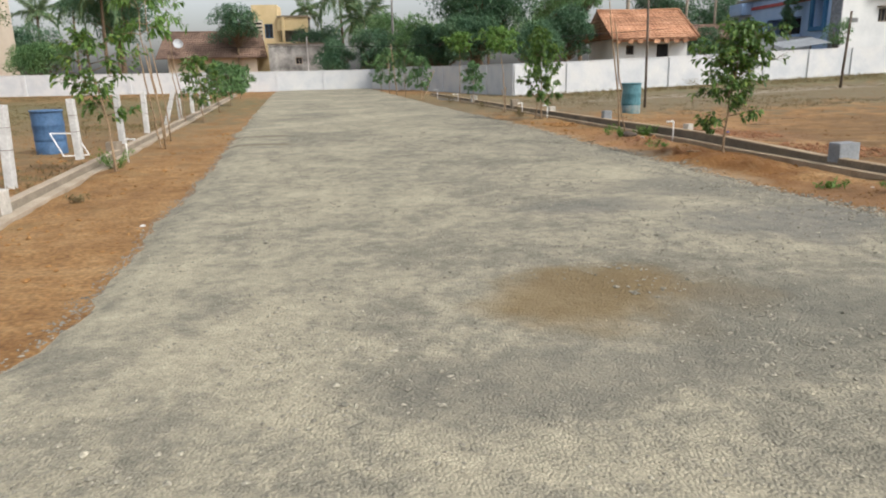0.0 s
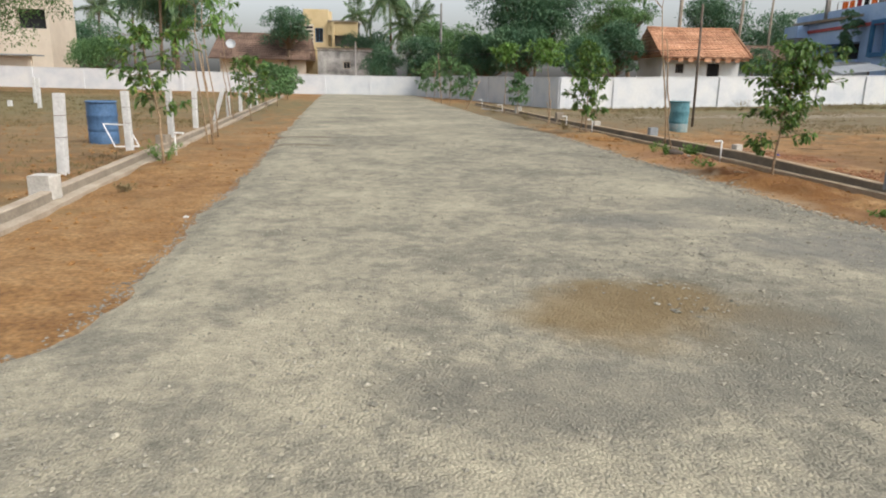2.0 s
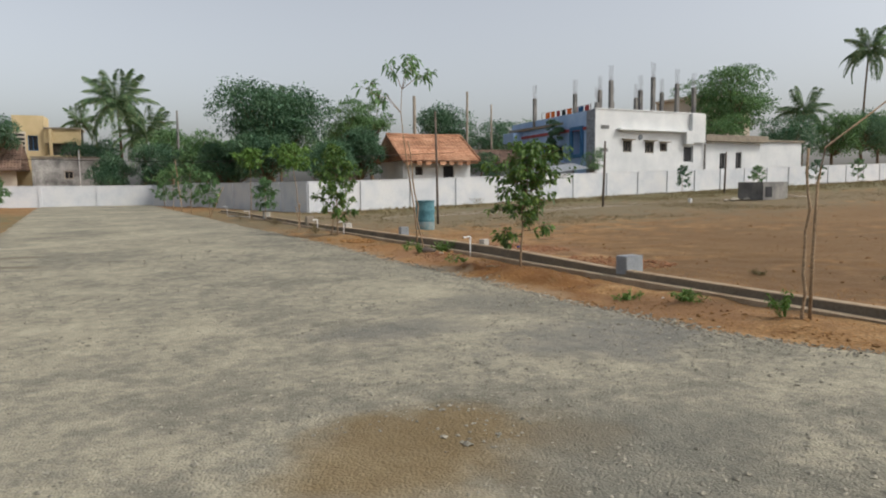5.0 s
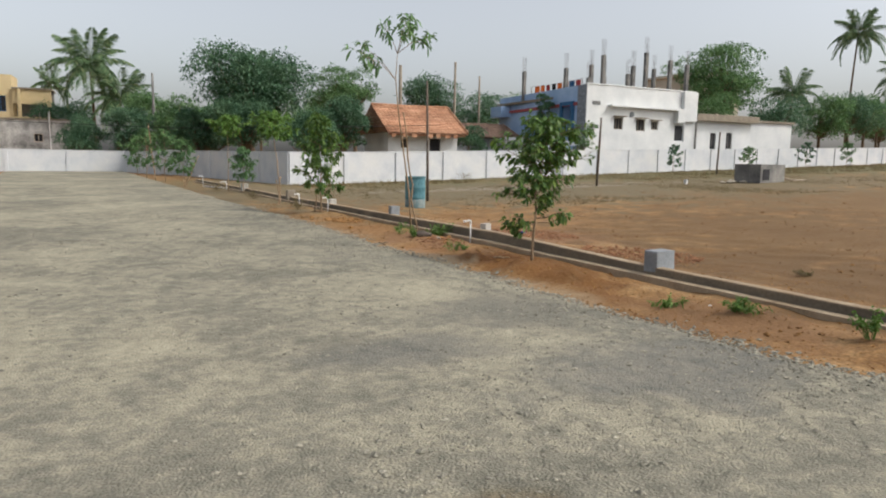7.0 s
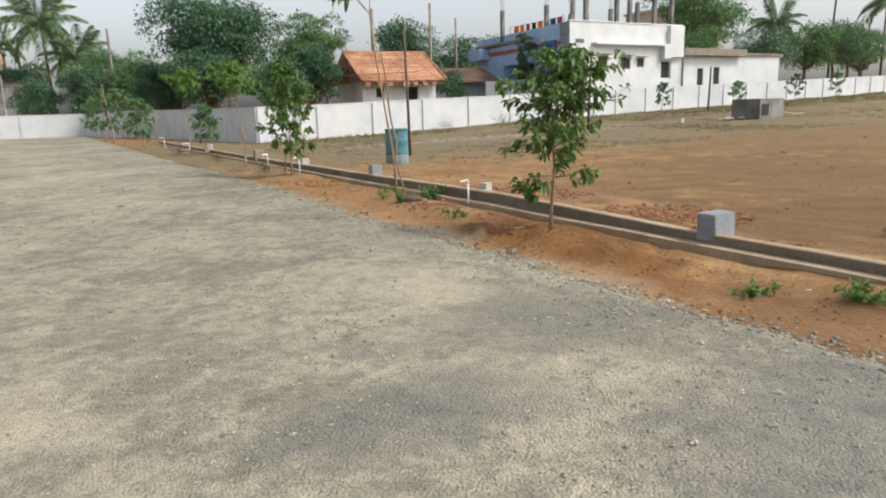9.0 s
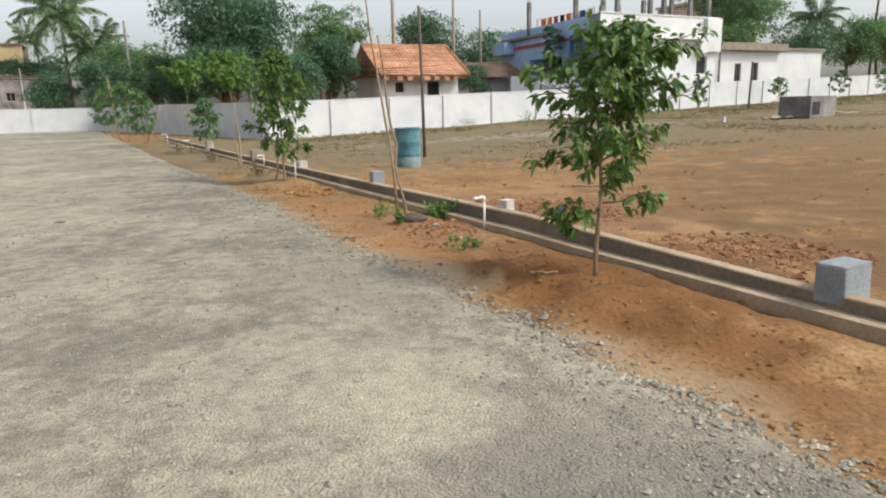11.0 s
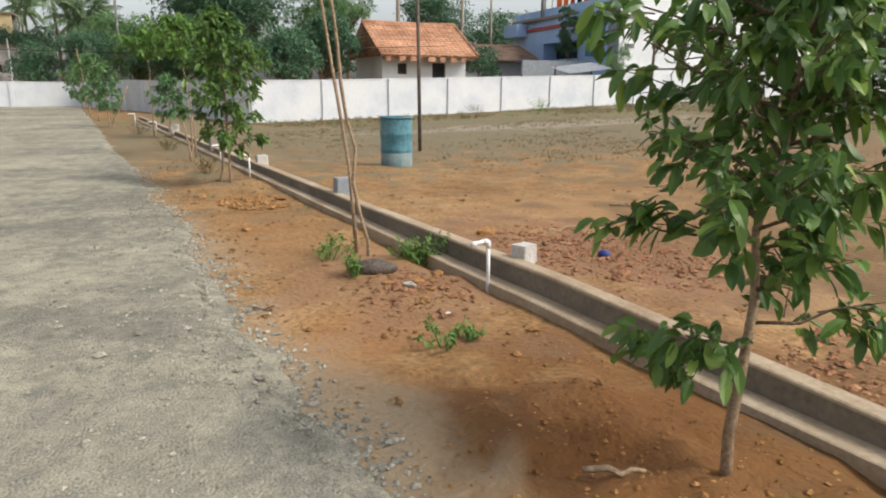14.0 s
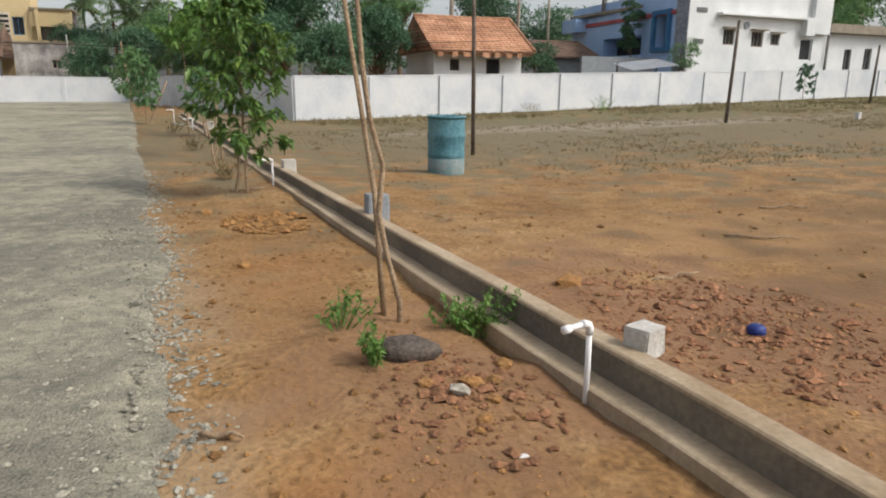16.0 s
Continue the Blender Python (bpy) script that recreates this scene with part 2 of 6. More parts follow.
M_PVC = surf("white_pvc", [(0.686, 0.686, 0.678), (0.739, 0.739, 0.730)], 6, 50, 0.4, 0.03, grain=0.05)
M_YELLOW = surf("yellow_paint", [(0.55, 0.43, 0.235), (0.64, 0.51, 0.30)], 0.5, 10, 0.85, 0.08, grain=0.06)
M_BLUE = surf("blue_paint", [(0.267, 0.408, 0.644), (0.392, 0.539, 0.747)], 0.5, 8, 0.8, 0.08, grain=0.08)
M_BLUETRIM = surf("deep_blue_trim", [(0.03, 0.11, 0.24), (0.05, 0.16, 0.30)], 1, 10, 0.7, 0.05, grain=0.08)
M_REDBAND = surf("red_band_paint", [(0.32, 0.07, 0.07), (0.40, 0.10, 0.10)], 1, 10, 0.8, 0.05, grain=0.08)
M_CREAM = surf("cream_paint", [(0.52, 0.45, 0.36), (0.62, 0.55, 0.45)], 0.4, 10, 0.85, 0.08, grain=0.06)
# near-black that paints the shade of rooms and gaps; also the yellow board's bars
M_DARK = surf("shade_and_bar_black", [(0.012, 0.013, 0.015), (0.03, 0.03, 0.034)], 2, 20, 0.8, 0.05)
M_TIN = surf("tin_sheet", [(0.280, 0.301, 0.322), (0.385, 0.406, 0.420)], 1.2, 14, 0.5, 0.1, metal=0.3, grain=0.1)
M_TINBLUE = surf("blue_sheet", [(0.05, 0.16, 0.28), (0.09, 0.24, 0.38)], 1.2, 14, 0.55, 0.1, grain=0.1)
M_REBAR = surf("rusty_rebar", [(0.10, 0.07, 0.06), (0.16, 0.11, 0.09)], 6, 40, 0.85, 0.1)
M_BLACK = surf("black_rubber", [(0.014, 0.014, 0.015), (0.03, 0.03, 0.03)], 6, 60, 0.7, 0.1)
M_STEEL = surf("dull_steel", [(0.30, 0.30, 0.31), (0.42, 0.42, 0.43)], 6, 60, 0.4, 0.05, metal=0.9, grain=0.1)
M_ORANGE = surf("orange_plastic", [(0.55, 0.17, 0.03), (0.62, 0.22, 0.05)], 6, 40, 0.5, 0.03, grain=0.06)
M_TARP = surf("beige_sacking", [(0.255, 0.203, 0.150), (0.375, 0.315, 0.247)], 4, 40, 0.9, 0.3)
M_BLUECLOTH = surf("pale_blue_sheet", [(0.176, 0.288, 0.416), (0.288, 0.400, 0.496)], 4, 40, 0.8, 0.1)
M_SIGN = surf("yellow_board", [(0.68, 0.46, 0.02), (0.78, 0.55, 0.05)], 2, 20, 0.6, 0.03, grain=0.06)
M_COBALT = surf("cobalt_plastic", [(0.012, 0.024, 0.132), (0.024, 0.042, 0.180)], 6, 40, 0.45, 0.03)
M_STONE = surf("dark_stone", [(0.055, 0.045, 0.038), (0.115, 0.092, 0.075)], 5, 40, 0.9, 0.5)

L_NEAR = leafy("broad_leaf_green", [(0.050, 0.107, 0.028), (0.083, 0.166, 0.038), (0.132, 0.231, 0.050), (0.072, 0.147, 0.040), (0.238, 0.345, 0.070)], 0.36, 0.38)
L_LIGHT = leafy("light_leaf_green", [(0.072, 0.156, 0.031), (0.126, 0.240, 0.050), (0.198, 0.330, 0.078)], 0.36, 0.5, 2.2)
# green lightened and blued: distance haze is put into the leaf colour
L_MID = leafy("hazy_tree_leaf_green", [(0.060, 0.131, 0.055), (0.114, 0.218, 0.082), (0.202, 0.328, 0.125)], 0.32, 0.6, 0.9)
L_NEEM = leafy("feathery_green", [(0.039, 0.084, 0.023), (0.070, 0.138, 0.039), (0.114, 0.197, 0.061)], 0.36, 0.6, 0.7)
# dark green with the bluish haze of distance mixed into its colour
L_DARK = leafy("hazy_dark_tree_green", [(0.037, 0.092, 0.055), (0.078, 0.164, 0.086), (0.152, 0.251, 0.135)], 0.3, 0.6, 0.8)
L_PALM = leafy("palm_green", [(0.064, 0.132, 0.061), (0.122, 0.208, 0.095), (0.222, 0.279, 0.140)], 0.3, 0.5)
L_GRASS = leafy("dry_grass", [(0.137, 0.119, 0.050), (0.189, 0.147, 0.072), (0.242, 0.180, 0.099), (0.126, 0.123, 0.050)], 0.2, 0.8)
L_WEED = leafy("weed_green", [(0.069, 0.165, 0.027), (0.124, 0.234, 0.049), (0.179, 0.275, 0.069)], 0.3, 0.6)


# ---- building helpers ----
def mesh_of(bm, name, material, smooth=False):
    me = bpy.data.meshes.new(name)
    bm.normal_update()
    bm.to_mesh(me)
    bm.free()
    if smooth:
        for p in me.polygons:
            p.use_smooth = True
    for m in (material if isinstance(material, (list, tuple)) else [material]):
        me.materials.append(m)
    return me


def raw_mesh(name, verts, faces, material, smooth=False):
    me = bpy.data.meshes.new(name)
    me.from_pydata([tuple(v) for v in np.asarray(verts).tolist()], [], np.asarray(faces).tolist())
    if smooth:
        for p in me.polygons:
            p.use_smooth = True
    me.materials.append(material)
    return me


def part(name, bm, material, parent, label="", smooth=False, at=None):
    me = bm if isinstance(bm, bpy.types.Mesh) else mesh_of(bm, name, material, smooth)
    ob = new(name, me)
    ob.parent = parent
    if at is not None:
        ob.matrix_basis = at
    if label:
        tagged(ob, label)
    return ob


def thing(name, x, y, z=0.0, label="", category="", group="", kind="", turn=0.0):
    ob = new(name)
    ob.matrix_basis = pose(x, y, z, 0, 0, turn)
    ob.empty_display_size = 0.2
    return tagged(ob, label, category, group, kind)


def solo(name, bm, material, x, y, z, label, category, group="", turn=0.0, smooth=False):
    ob = new(name, mesh_of(bm, name, material, smooth))
    ob.matrix_basis = pose(x, y, z, 0, 0, turn)
    return tagged(ob, label, category, group)


def box(x0, x1, y0, y1, z0, z1, bevel=0.0, bm=None):
    own = bmesh.new()
    r = bmesh.ops.create_cube(own, size=1)
    for v in r["verts"]:
        v.co = Vector(((x0 + x1) / 2 + v.co.x * (x1 - x0), (y0 + y1) / 2 + v.co.y * (y1 - y0), (z0 + z1) / 2 + v.co.z * (z1 - z0)))
    if bevel:
        bmesh.ops.bevel(own, geom=own.edges[:], offset=bevel, segments=2, affect="EDGES", profile=0.6)
    if bm is None:
        return own
    join(bm, own)
    return bm


def join(bm, other):
    """Adds other to bm, and frees it."""
    seen = {v: bm.verts.new(v.co) for v in other.verts}
    for f in other.faces:
        bm.faces.new([seen[v] for v in f.verts])
    other.free()
    return bm


def tube(pts, radii, seg=8, bm=None, cap=True):
    bm = bm or bmesh.new()
    pts = [Vector(p) for p in pts]
    if not isinstance(radii, (list, tuple)):
        radii = [radii] * len(pts)
    rings = []
    for i, p in enumerate(pts):
        d = (pts[min(i + 1, len(pts) - 1)] - pts[max(i - 1, 0)]).normalized()
        u = d.cross(Vector((0, 0, 1)) if abs(d.z) < 0.95 else Vector((1, 0, 0))).normalized()
        w = d.cross(u)
        rings.append([bm.verts.new(p + (u * math.cos(a) + w * math.sin(a)) * radii[i]) for a in (2 * math.pi * k / seg for k in range(seg))])
    for a, b in zip(rings, rings[1:]):
        for k in range(seg):
            bm.faces.new((a[k], a[(k + 1) % seg], b[(k + 1) % seg], b[k]))
    if cap:
        bm.faces.new(rings[0][::-1])
        bm.faces.new(rings[-1])
    return bm


def lathe(profile, seg=28, bm=None):
    bm = bm or bmesh.new()
    rings = [[bm.verts.new((r * math.cos(2 * math.pi * k / seg), r * math.sin(2 * math.pi * k / seg), z)) for k in range(seg)] for r, z in profile]
    for a, b in zip(rings, rings[1:]):
        for k in range(seg):
            bm.faces.new((a[k], a[(k + 1) % seg], b[(k + 1) % seg], b[k]))
    return bm


def lumps(pos, size, rng, flat=0.6):
    """Many small rough stones as one set of vertices and faces."""
    base = np.array([(1, 0, 0), (0, 1, 0), (-1, 0, 0), (0, -1, 0), (0.1, 0.1, 1), (0, 0, -0.6), (0.7, 0.7, 0.35), (-0.7, 0.6, 0.4), (-0.6, -0.7, 0.3), (0.7, -0.6, 0.4)], float)
    tri = np.array([(6, 1, 4), (0, 6, 4), (1, 7, 4), (7, 2, 4), (2, 8, 4), (8, 3, 4), (3, 9, 4), (9, 0, 4), (0, 1, 6), (1, 2, 7), (2, 3, 8), (3, 0, 9), (1, 0, 5), (2, 1, 5), (3, 2, 5), (0, 3, 5)])
    n = len(pos)
    v = base[None] * (1 + rng.uniform(-0.35, 0.35, (n, 10, 3)))
    a = rng.uniform(0, 2 * np.pi, n)
    c, s = np.cos(a)[:, None], np.sin(a)[:, None]
    x, y = v[..., 0] * c - v[..., 1] * s, v[..., 0] * s + v[..., 1] * c
    stretch = rng.uniform(0.6, 1.3, (n, 1))
    v = np.stack([x * stretch, y, v[..., 2] * flat], -1) * np.asarray(size)[:, None, None] + np.asarray(pos)[:, None]
    f = tri[None] + (np.arange(n) * 10)[:, None, None]
    return v.reshape(-1, 3), f.reshape(-1, 3)


def leaf_set(P, D, L, W, rng, droop=0.25, fine=False):
    """Leaves with a folded midrib and a hanging tip, at P, along D."""
    P, D = np.asarray(P, float), np.asarray(D, float)
    n = len(P)
    D = D / (np.linalg.norm(D, axis=1, keepdims=True) + 1e-9)
    up = rng.normal(0, 0.5, (n, 3)) + (0, 0, 1)
    U = np.cross(D, up)
    U /= np.linalg.norm(U, axis=1, keepdims=True) + 1e-9
    N = np.cross(U, D)
    L, W = np.broadcast_to(L, n)[:, None], np.broadcast_to(W, n)[:, None]
    down = np.array((0, 0, -1.0))
    if fine:
        rows = []
        for t, w in ((0.0, 0.0), (0.3, 0.82), (0.62, 1.0), (0.86, 0.62), (1.0, 0.0)):
            c = P + D * L * t + down * L * droop * t * t
            if w:
                rows += [c + U * W * w / 2 + N * W * 0.16 * w, c, c - U * W * w / 2 + N * W * 0.16 * w]
            else:
                rows.append(c)
        v = np.stack(rows, 1)
        t = np.array([(0, 1, 2), (0, 2, 3), (1, 4, 5), (1, 5, 2), (2, 5, 6), (2, 6, 3), (4, 7, 8), (4, 8, 5), (5, 8, 9), (5, 9, 6), (7, 10, 8), (8, 10, 9)])
        f = t[None] + (np.arange(n) * 11)[:, None, None]
        return v.reshape(-1, 3), f.reshape(-1, 3)
    mid = P + D * L * 0.5 + down * L * droop * 0.2
    v = np.stack([P, mid + U * W / 2 + N * W * 0.18, mid - U * W / 2 + N * W * 0.18, mid, P + D * L + down * L * droop], 1)
    t = np.array([(0, 1, 3), (0, 3, 2), (3, 1, 4), (3, 4, 2)])
    f = t[None] + (np.arange(n) * 5)[:, None, None]
    return v.reshape(-1, 3), f.reshape(-1, 3)


def rand_dirs(rng, n):
    d = rng.normal(0, 1, (n, 3))
    return d / np.linalg.norm(d, axis=1, keepdims=True)


# ---- lie of the land ----
def kerb_r(y):
    return 7.05 - 0.085 * (y - 13.5)


def kerb_l(y):
    return -2.9 - 0.13 * np.clip(np.asarray(y) - 6.6, 0, None) - 0.075 * np.clip(np.asarray(y) - 6.6, None, 0)


def kerb_rise(y):
    """How much of the right kerb stands free: less where soil is banked up."""
    return np.interp(y, [5, 10.2, 12.4, 13.5, 16, 25], [0.6, 0.64, 0.88, 1.0, 0.92, 0.72])


def land(x, y):
    """Height of the ground: level along the road, rising gently to both sides."""
    x, y = np.asarray(x, float), np.asarray(y, float)
    z = 0.026 * np.clip(x - 10, 0, 75) + 0.008 * np.clip(-x - 6, 0, 60)
    kr, kl = kerb_r(y) + 0.24, kerb_l(y) - 0.24
    z = z + np.where((x > kr) & (y > 4.5), 0.15 * kerb_rise(y) * np.exp(-np.clip(x - kr, 0, 50) / 1.6), 0)
    z = z + np.where((x < kl) & (y > 4.8), 0.05 * np.exp(-np.clip(kl - x, 0, 50) / 1.6), 0)
    return z


def lz(x, y):
    return float(land(x, y))


XL = np.array([(2.9, -60), (2.98, -6), (3.15, -1.85), (3.4, -1.64), (3.8, -1.45), (4.15, -1.18), (4.8, -1.10), (6.0, -1.23), (8.3, -1.48), (10.9, -1.68), (13.0, -1.9), (21.7, -3.0), (39.3, -4.95), (60, -7.2), (68, -8.0)])
XR = np.array([(3.6, 60), (4.1, 9.5), (4.5, 7.3), (4.9, 6.6), (6.4, 5.95), (8.0, 5.7), (10.3, 5.5), (13.3, 5.25), (18.6, 4.9), (29.0, 4.0), (50.0, 2.2), (66.0, 0.9)])


def wob(y, s, k):
    return k * noise.noise((y * 0.9, s, 0.3)) + 0.5 * k * noise.noise((y * 3.1, s, 7.7)) + 0.3 * k * noise.noise((y * 8.3, s, 2.7))


def road_l(y):
    return float(np.interp(y, XL[:, 0], XL[:, 1]))


def road_r(y):
    return float(np.interp(y, XR[:, 0], XR[:, 1]))


# ground: one sheet to the horizon
def spread(lo, hi, step, far):
    core = np.arange(lo, hi + 1e-6, step)
    out = [step]
    while sum(out) < far:
        out.append(out[-1] * 1.22)
    steps = np.cumsum(out)
    return np.concatenate([(lo - steps)[::-1], core, hi + steps])


gx, gy = spread(-9, 12, 0.1, 1500), spread(2.5, 24, 0.1, 1500)
GX, GY = np.meshgrid(gx, gy)
GZ = land(GX, GY)
near_mask = np.clip((18 - np.abs(GX - 3)) / 6, 0, 1) * np.clip((34 - GY) / 6, 0, 1) * np.clip((GY + 4) / 4, 0, 1)
ROUGH = np.zeros_like(GZ)
for i in range(GX.shape[0]):
    for j in range(GX.shape[1]):
        if near_mask[i, j] > 0:
            p = (GX[i, j], GY[i, j])
            ROUGH[i, j] = 0.035 * noise.noise((p[0] * 0.7, p[1] * 0.7, 0)) + 0.03 * noise.noise((p[0] * 2.1, p[1] * 2.1, 5)) + 0.014 * noise.noise((p[0] * 5.5, p[1] * 5.5, 9))
verge = ((GX > 4.5) & (GX < 7.2)) | ((GX < -1.2) & (GX > -3.4))
GZ = GZ + ROUGH * near_mask * np.where(verge, 0.8, 1.0) - 0.012
MOUNDS = [(6.4, 12.15, 0.4, 0.06), (6.5, 11.35, 0.75, 0.035), (6.1, 10.7, 0.5, 0.06), (6.55, 10.1, 0.5, 0.07), (6.3, 15.4, 0.6, 0.06), (6.4, 14.4, 0.5, 0.05), (-2.25, 5.35, 0.45, 0.07), (-3.2, 11.9, 0.5, 0.06), (5.9, 20.7, 0.5, 0.06), (7.0, 6.3, 0.45, 0.05), (6.9, 7.7, 0.5, 0.05)]
for mx, my, mr, mh in MOUNDS:
    GZ += mh * np.exp(-((GX - mx) ** 2 + (GY - my) ** 2) / (mr * mr)) * (1 + 6 * ROUGH)
dug = np.exp(-(((GX - 6.35 - 0.1 * (11.3 - GY)) / 0.75) ** 2 + ((GY - 10.9) / 1.9) ** 2) ** 2)
for i, j in zip(*np.nonzero(dug > 0.02)):
    GZ[i, j] += dug[i, j] * (0.13 * noise.noise((GX[i, j] * 2.6, GY[i, j] * 2.6, 41)) + 0.09 * noise.noise((GX[i, j] * 8, GY[i, j] * 8, 43)))
# soil washed out in front of the right kerb's footing
GAP = kerb_r(GY) - 0.04
washed = np.clip(np.interp(GY, [8.6, 9.2, 10.9, 11.3, 14.5, 14.8, 16.2, 16.6], [0, 1, 1, 0.15, 0.15, 1, 1, 0]), 0, 1) * ((GY > 8.5) & (GY < 16.7))
GZ -= 0.085 * washed * np.exp(-((GX - GAP) / 0.09) ** 2)
ny, nx = GX.shape
idx = np.arange(nx * ny).reshape(ny, nx)
gf = np.stack([idx[:-1, :-1], idx[:-1, 1:], idx[1:, 1:], idx[1:, :-1]], -1).reshape(-1, 4)
M_GROUND = patched(surf("field_soil", [(0.152, 0.076, 0.026), (0.236, 0.132, 0.052), (0.312, 0.198, 0.092)], 0.45, 24, 0.96, 0.9, grain=0.36, detail=9, mid=0.5),
                   [(6.5, 10.9, 1.6, 2.3, (0.150, 0.066, 0.018), 0.9), (6.4, 12.1, 0.62, 0.75, (0.135, 0.056, 0.014), 0.85), (5.35, 12.4, 0.5, 1.8, (0.34, 0.27, 0.175), 0.7), (5.5, 9.6, 0.55, 1.3, (0.32, 0.25, 0.16), 0.6), (5.0, 16.2, 0.5, 1.6, (0.32, 0.24, 0.15), 0.55), (5.75, 13.6, 0.45, 0.8, (0.25, 0.115, 0.04), 0.6), (5.9, 16.6, 0.6, 1.4, (0.235, 0.115, 0.042), 0.55), (9.3, 12.6, 1.2, 1.0, (0.30, 0.19, 0.09), 0.6), (10.5, 16.5, 2.6, 1.6, (0.285, 0.165, 0.075), 0.6), (6.6, 7.6, 1.1, 1.3, (0.19, 0.10, 0.045), 0.7),
                    (8.4, 14.5, 1.7, 2.3, (0.20, 0.105, 0.06), 0.7), (6.4, 14.6, 1.0, 1.3, (0.22, 0.12, 0.065), 0.6),
                    (9.6, 9.0, 2.6, 3.4, (0.120, 0.068, 0.028), 0.85), (14, 12, 5.5, 7, (0.132, 0.078, 0.033), 0.8), (24, 18, 10, 9, (0.145, 0.09, 0.040), 0.7), (-8.5, 11, 4.5, 6.5, (0.150, 0.092, 0.040), 0.75), (-5.5, 7.5, 2.2, 2.6, (0.135, 0.098, 0.045), 0.7), (-16, 23, 9, 8, (0.15, 0.115, 0.052), 0.8), (24, 29, 30, 9, (0.15, 0.12, 0.068), 0.9), (14, 31, 11, 9, (0.155, 0.125, 0.073), 0.9), (50, 41, 60, 9, (0.13, 0.122, 0.06), 0.9),
                    (-22, 36, 24, 16, (0.13, 0.12, 0.058), 0.85), (-8, 21, 6, 9, (0.17, 0.125, 0.066), 0.6), (6, 34, 3, 14, (0.155, 0.12, 0.066), 0.7), (19, 31, 9, 1.6, (0.28, 0.24, 0.18), 0.7)])
ground = new("ground", raw_mesh("ground", np.stack([GX, GY, GZ], -1).reshape(-1, 3), gf, M_GROUND, True))
tagged(ground, "bare reddish-brown soil with dry grass patches", "ground", kind="structure")


def gz_at(x, y):
    """Height of the finished ground sheet."""
    i = int(np.clip(np.searchsorted(gy, y) - 1, 0, ny - 2))
    j = int(np.clip(np.searchsorted(gx, x) - 1, 0, nx - 2))
    u, v = (x - gx[j]) / (gx[j + 1] - gx[j]), (y - gy[i]) / (gy[i + 1] - gy[i])
    return float((GZ[i, j] * (1 - u) + GZ[i, j + 1] * u) * (1 - v) + (GZ[i + 1, j] * (1 - u) + GZ[i + 1, j + 1] * u) * v)


# road: rolled gravel, ragged edges
def strip(rows_y, edges, nu, drop):
    """A gravel sheet between two ragged edges that thins out to both sides."""
    v, f = [], []
    for y in rows_y:
        a, b = edges(y)
        for k in range(nu + 1):
            u = 0.5 - 0.5 * math.cos(math.pi * k / nu)
            x = a + (b - a) * u
            edge = min(u, 1 - u) * (b - a)
            z = 0.055 * min(1, edge / 0.22) - 0.025 + 0.02 * noise.noise((x * 0.5, y * 0.5, 3)) * min(1, edge) + 0.006 * noise.noise((x * 2.5, y * 2.5, 3))
            v.append((x, y, z + 0.012 - drop))
    for i in range(len(rows_y) - 1):
        for k in range(nu):
            o = i * (nu + 1) + k
            f.append((o, o + 1, o + nu + 2, o + nu + 1))
    return v, f


def main_edges(y):
    return road_l(max(y, 3.2)) + wob(y, 1.0, 0.10), road_r(max(y, 4.45)) + wob(y, 5.0, 0.13)


ys = np.concatenate([np.arange(-12, 2.9, 0.5), np.arange(3.0, 26, 0.1), np.arange(26, 68.2, 0.5)])
rv, rf = strip(ys, main_edges, 64, 0.0)
patched(M_ROAD, [(2.36, 4.74, 0.9, 0.62, (0.165, 0.112, 0.046), 0.78), (4.95, 12.0, 0.5, 1.0, (0.17, 0.165, 0.135), 0.25), (5.1, 8.6, 0.9, 1.2, (0.15, 0.145, 0.122), 0.45), (3.35, 4.2, 0.9, 0.7, (0.14, 0.137, 0.112), 0.55), (1.6, 3.5, 1.0, 0.4, (0.13, 0.125, 0.105), 0.5),
                 (-1.9, 15.6, 0.9, 0.35, (0.12, 0.10, 0.07), 0.7), (-1.7, 17.6, 0.8, 0.3, (0.12, 0.10, 0.07), 0.7), (4.4, 8.6, 0.9, 0.6, (0.14, 0.135, 0.118), 0.4),
                 (4.3, 12.6, 0.6, 0.8, (0.16, 0.152, 0.128), 0.3), (3.3, 7.6, 0.9, 0.5, (0.13, 0.128, 0.118), 0.55), (5.0, 6.6, 1.4, 0.8, (0.125, 0.125, 0.12), 0.55)], 1.2)
road = new("road", raw_mesh("road", rv, rf, M_ROAD, True))
tagged(road, "grey rolled gravel road with beige dust patches", "road", kind="structure")
# the cross street at the junction behind the camera
cv, cf = [], []
cxs = np.concatenate([np.arange(-60, -8, 2.0), np.arange(-8, 14, 0.2), np.arange(14, 61, 2.0)])
for x in cxs:
    top = 3.02 + 0.53 * float(np.clip((x + 1.6) / 1.6, 0, 1)) + 0.28 * float(np.clip((x - 5) / 3, 0, 1)) + wob(x, 11.0, 0.12)
    for k in range(15):
        y = top - 12.5 * (k / 14) ** 2.2
        cv.append((x, y, (lz(x, 0) if abs(x) > 9 else 0.0) + (-0.02 if k == 0 else 0.03) + 0.012 * noise.noise((x * 0.5, y * 0.5, 3))))
for i in range(len(cxs) - 1):
    for k in range(14):
        o = i * 15 + k
        cf.append((o, o + 1, o + 16, o + 15))
cross = new("cross_road", raw_mesh("cross_road", cv, cf, M_ROAD, True))
tagged(cross, "grey rolled gravel cross street at the junction", "road", kind="structure")


def road_z(x, y):
    return 0.042 + 0.02 * noise.noise((x * 0.5, y * 0.5, 3)) + 0.006 * noise.noise((x * 2.5, y * 2.5, 3))


